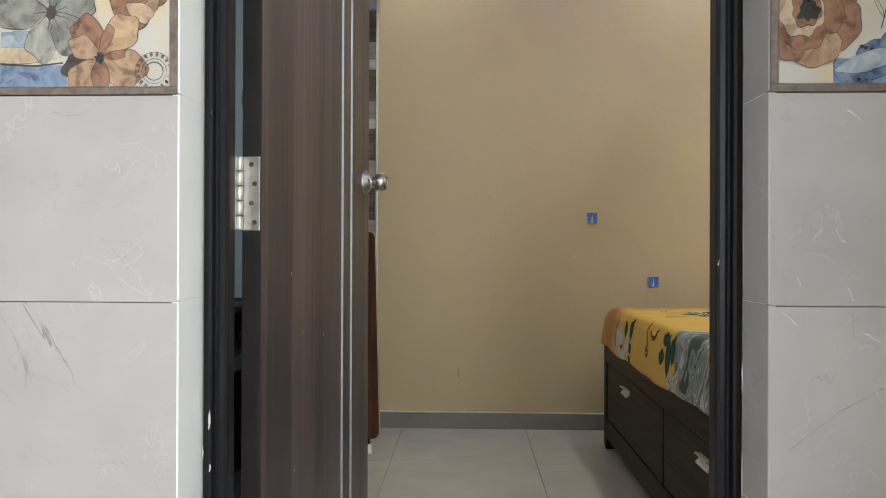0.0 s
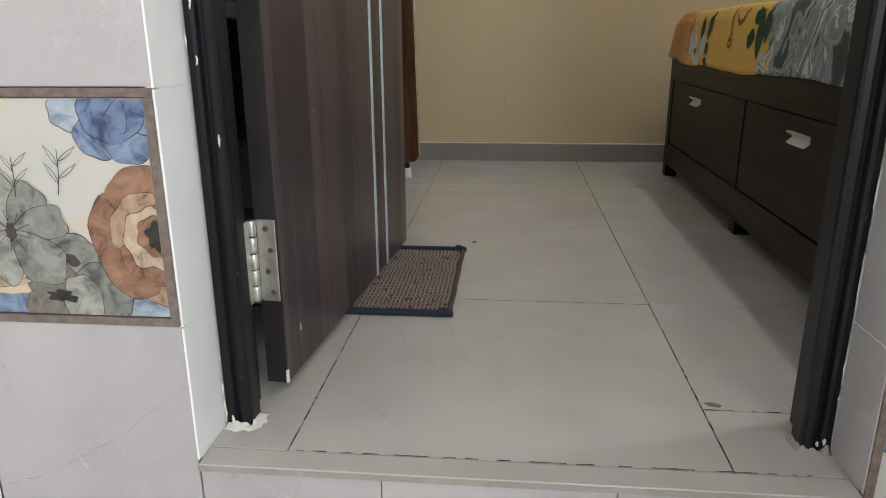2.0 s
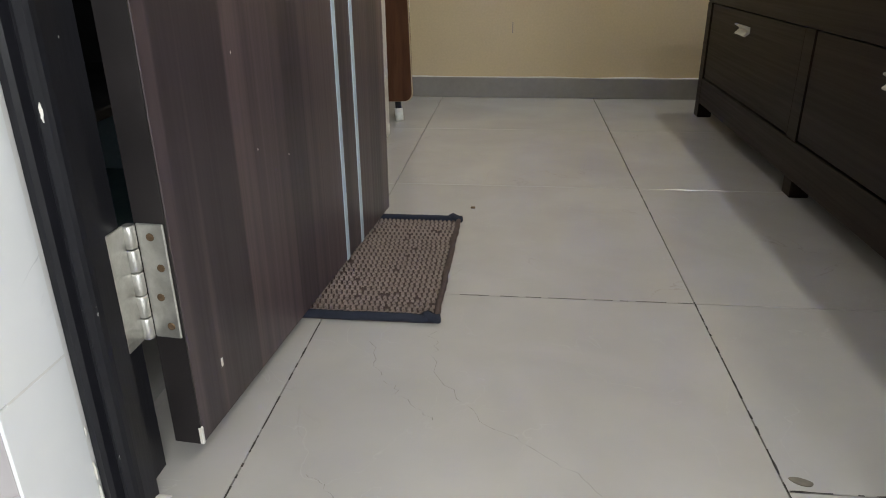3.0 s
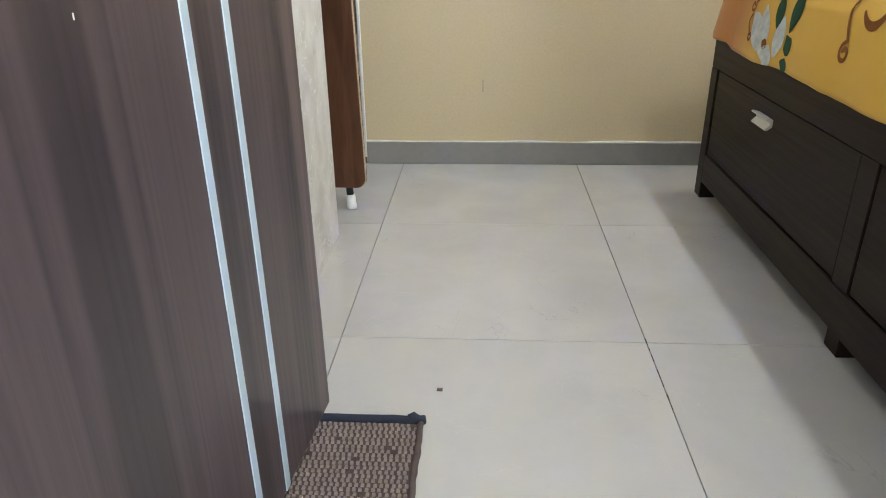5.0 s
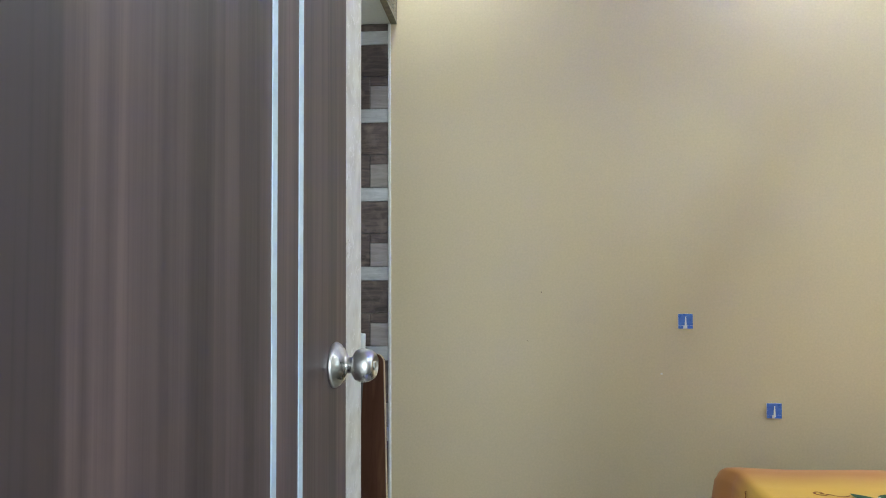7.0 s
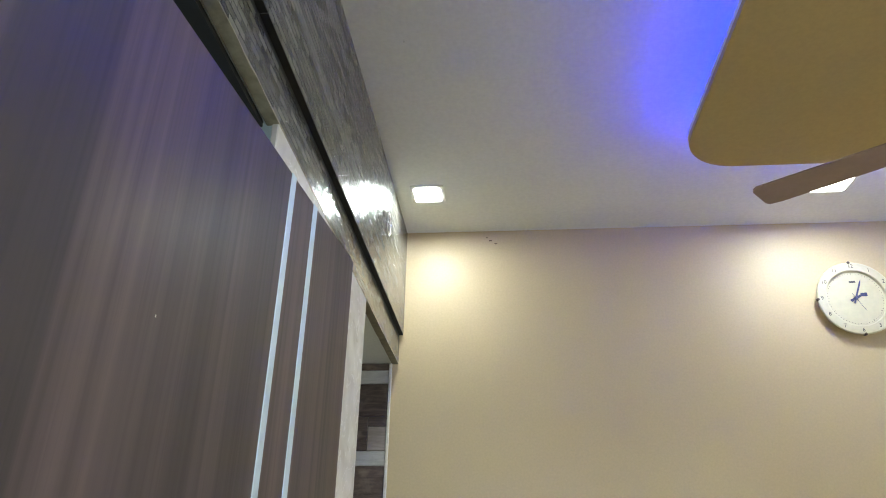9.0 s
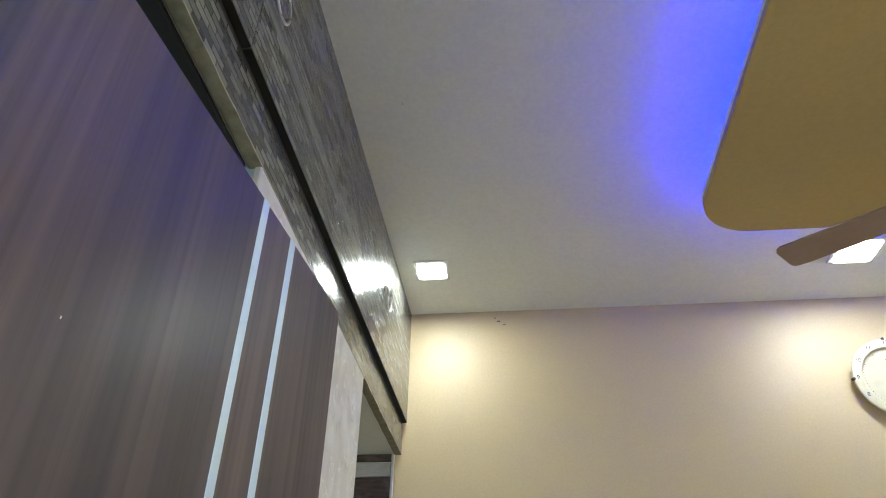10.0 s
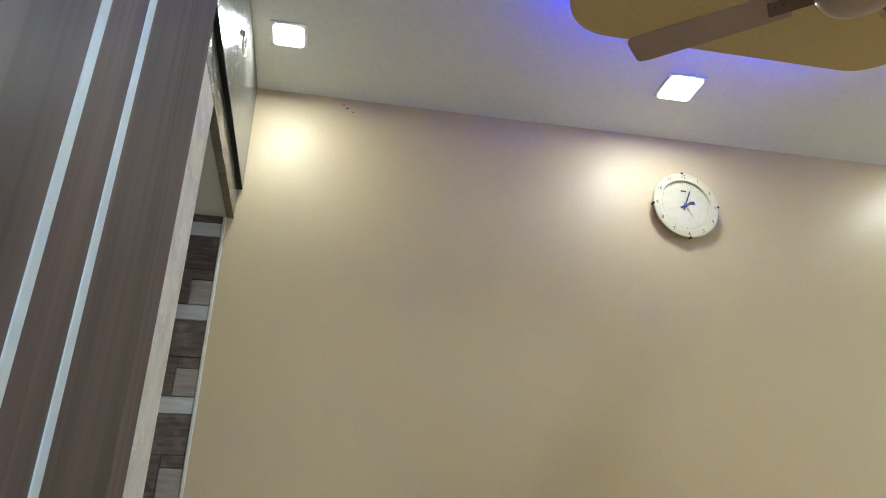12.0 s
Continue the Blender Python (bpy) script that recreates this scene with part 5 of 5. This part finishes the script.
crack([(-0.046, 0.099), (-0.041, 0.090)], 0.0008, 6.0, M["whitetile"])
for pts, w in ((((1.075, 0.657), (1.024, 0.631), (1.009, 0.619), (0.955, 0.578), (0.936, 0.567)), 0.0010), (((0.955, 0.578), (0.948, 0.545), (0.930, 0.52)), 0.0005)):
    crack(pts, w, 8.0 + w, M["veincrack"])
for k, pts in enumerate((((0.936, 0.759), (0.956, 0.740)), ((1.045, 0.737), (1.070, 0.716)), ((1.007, 0.873), (1.024, 0.857)), ((1.023, 1.041), (1.043, 1.025)), ((0.955, 0.810), (0.962, 0.795)), ((1.024, 0.795), (1.033, 0.776)))):
    crack(pts, 0.0008, 11.0 + k, M["whitetile"])
for k, pts in enumerate((((0.007, 0.834), (0.011, 0.818), (0.026, 0.806)), ((-0.026, 0.862), (0.003, 0.830)), ((0.004, 0.543), (0.025, 0.515)), ((-0.113, 1.017), (-0.101, 1.041), (-0.039, 1.037)), ((0.060, 1.032), (0.064, 1.008)), ((-0.174, 0.642), (-0.162, 0.634), (-0.156, 0.610)))):
    crack(pts, 0.0005, 20.0 + k, M["veincrack"])
# reveal tiles beside the frame
for z0, z1 in ((0.0, 0.189), (0.189, 0.478), (0.478, 0.771), (0.771, 1.068), (1.068, 1.36), (1.36, 1.62), (1.62, 1.885)):
    part("reveal_tile", box(0.0757, 0.0862, 0.0005, 0.0885, z0 + 0.0006, z1 - 0.0006, 0.0009), M["whitetile"], wall_south, "white marble reveal tile")
    part("reveal_tile", box(0.9162, 0.9270, 0.0005, 0.0885, z0 + 0.0006, z1 - 0.0006, 0.0009), M["walltile"], wall_south, "grey marble reveal tile")
# passage side wall
for k in range(8):
    for j in range(6):
        y1, z0 = -0.0006 - 0.45 * j, OUT + 0.29 * k + 0.192 - 0.29
        part("wall_tile", box(-0.2185, -0.205, max(y1 - 0.449, -2.74), y1, max(z0, OUT), min(z0 + 0.289, 2.49), 0.0009), M["whitetile"], wall_side)
# riser under the threshold
riser = solid("step_riser", box(0.086, 0.9165, 0.006, 0.011, OUT, -0.012), M["grout"], "tiled step riser below the doorway", kind="structure")
for x0, x1 in ((0.087, 0.328), (0.328, 0.627), (0.627, 0.916)):
    tiles_xz(riser, "riser_tile", x0, x1, OUT, -0.013, -0.002, 0.0058, M["walltile"])
# threshold nosing
solid("trim_threshold", box(0.0870, 0.9160, -0.008, 0.0325, -0.0098, 0.0002, 0.0012), M["floor"], "worn stone nosing at the doorway", kind="structure")
part("cut_edge", box(0.0872, 0.9158, -0.0092, -0.0079, -0.0098, -0.0012, 0.0003), M["nosing"], bpy.data.objects["trim_threshold"], "rough cut front edge")

floor_ob = bpy.data.objects["floor"]
POSE["floor"] = Matrix()
cols = (-0.75, -0.389, 0.194, 0.777, 1.360, 1.943, 2.526, 3.109, 3.692, 4.275, RIGHT)
cross = {0: (0.034, 0.613, 1.2, 1.786), 2: (0.034, 0.613, 1.205, 1.79), 3: (0.034, 0.190, 0.613, 1.205, 1.79)}
for c in range(len(cols) - 1):
    ys = list(cross.get(c, cross[0])) + [FAR]
    for y0, y1 in zip(ys, ys[1:]):
        part("floor_tile", box(cols[c] + 0.0007, cols[c + 1] - 0.0007, y0 + 0.0009, y1 - 0.0009, -0.012, 0.0, 0.0007), M["floor"], floor_ob)
def grime(x0, y0, x1, y1, seed, amount):
    """Dark dirt caught in a tile joint: a ragged run with breaks."""
    bm = bmesh.new()
    length = math.hypot(x1 - x0, y1 - y0)
    dx, dy = (x1 - x0) / length, (y1 - y0) / length
    n = int(length / 0.006)
    prev = None
    for k in range(n + 1):
        d = length * k / n
        w = 0.0009 + 0.0013 * amount * noise.noise((d * 45, seed, 0)) + 0.001 * noise.noise((d * 160, seed, 4))
        if w < 0.0006:
            prev = None
            continue
        row = [bm.verts.new((x0 + dx * d - dy * q * w, y0 + dy * d + dx * q * w, 0.00045)) for q in (-1, 1)]
        if prev:
            bm.faces.new((prev[0], row[0], row[1], prev[1]))
        prev = row
    bmesh.ops.recalc_face_normals(bm, faces=bm.faces)
    return part("joint_dirt", bm, M["grime"], floor_ob, "dark dirt in the tile joint")


grime(0.205, 0.0345, 0.872, 0.0345, 2.0, 1.2)
grime(0.779, 0.190, 0.915, 0.190, 5.0, 1.3)
grime(0.777, 0.040, 0.777, 0.62, 8.0, 1.0)
grime(0.195, 0.045, 0.195, 0.50, 11.0, 0.6)
grime(0.40, 0.613, 0.775, 0.613, 14.0, 0.5)
grime(0.777, 1.00, 0.777, 1.22, 17.0, 0.6)


def floor_vein(points, seed):
    """A fine branching vein lying in the glaze of a floor tile."""
    bm = bmesh.new()
    rows = []
    for (ax, ay), (bx, by) in zip(points, points[1:]):
        for k in range(10):
            x, y = ax + (bx - ax) * k / 10, ay + (by - ay) * k / 10
            j, q = noise.noise((x * 60, y * 60, seed)) * 0.012, noise.noise((x * 150, y * 150, seed + 3)) * 0.004
            w = 0.0007 * (0.6 + 0.8 * noise.noise((x * 50, y * 50, seed + 7)))
            rows.append([bm.verts.new((x + j + q + d * max(0.0002, w), y + q, 0.0003)) for d in (-1, 1)])
    for a, b in zip(rows, rows[1:]):
        bm.faces.new((a[0], a[1], b[1], b[0]))
    bmesh.ops.recalc_face_normals(bm, faces=bm.faces)
    return part("vein", bm, M["floorvein"], floor_ob)


for k, pts in enumerate((((0.282, 0.452), (0.319, 0.356), (0.359, 0.308), (0.399, 0.271)), ((0.369, 0.488), (0.385, 0.382), (0.452, 0.277), (0.542, 0.214), (0.616, 0.13)), ((0.273, 0.168), (0.302, 0.141), (0.338, 0.1)))):
    floor_vein(pts, 3.0 + 5 * k)
chip = prism([(0.796 + 0.0115 * (1 + 0.10 * math.sin(3 * a)) * math.cos(a), 0.2055 + 0.0062 * math.sin(a) - 0.003 * math.cos(a)) for a in [2 * math.pi * k / 18 for k in range(18)]], 0.0001, 0.0009)
solid("tile_chip", chip, M["chip"], "dark oval chip beside the tile joint", "chip")
solid("lint", box(0.390, 0.400, 1.034, 1.042, 0.0, 0.003, 0.001), M["screw"], "small crumb of dirt on the floor", "crumb")

for x0, x1, tone in ((-0.70, -0.30, "stonedark"), (-0.30, 0.0595, "stonedark")):
    part("stone_strip", box(x0 + 0.001, x1 - 0.001, FAR + 0.002, FAR + 0.0098, 2.044, 2.066, 0.0012), M[tone], wall_niche)
# split-stone strips on the niche wall: a pale strip, a dark strip and a broken course repeat
zz = 2.043
while zz > 0.0:
    for z1, hgt, tone, cuts in ((zz, 0.050, "stonepale", (-0.70, -0.31, 0.0595)), (zz - 0.050, 0.1155, "stonedark", (-0.70, -0.36, 0.0595))):
        for x0, x1 in zip(cuts, cuts[1:]):
            if z1 - hgt > 0.0:
                part("stone_strip", box(x0 + 0.001, x1 - 0.001, FAR + 0.0005 + 0.003 * random.random(), FAR + 0.0098, z1 - hgt + 0.001, z1 - 0.001, 0.0012), M[tone], wall_niche)
    z1 = zz - 0.1655
    for x0, x1, a, b, tone in ((-0.70, -0.44, 0, 0.118, "stonedark"), (-0.44, -0.21, 0, 0.06, "stonedark"), (-0.44, -0.21, 0.06, 0.118, "stonepale"), (-0.21, -0.006, 0, 0.118, "stonedark"),
                               (-0.006, 0.0595, 0.0, 0.035, "stonedark"), (-0.006, 0.0595, 0.035, 0.118, "stonetaupe")):
        if z1 - b > 0.0:
            part("stone_strip", box(x0 + 0.001, x1 - 0.001, FAR + 0.0005 + 0.003 * random.random(), FAR + 0.0098, z1 - b + 0.001, z1 - a - 0.001, 0.0012), M[tone], wall_niche)
    zz -= 0.2838
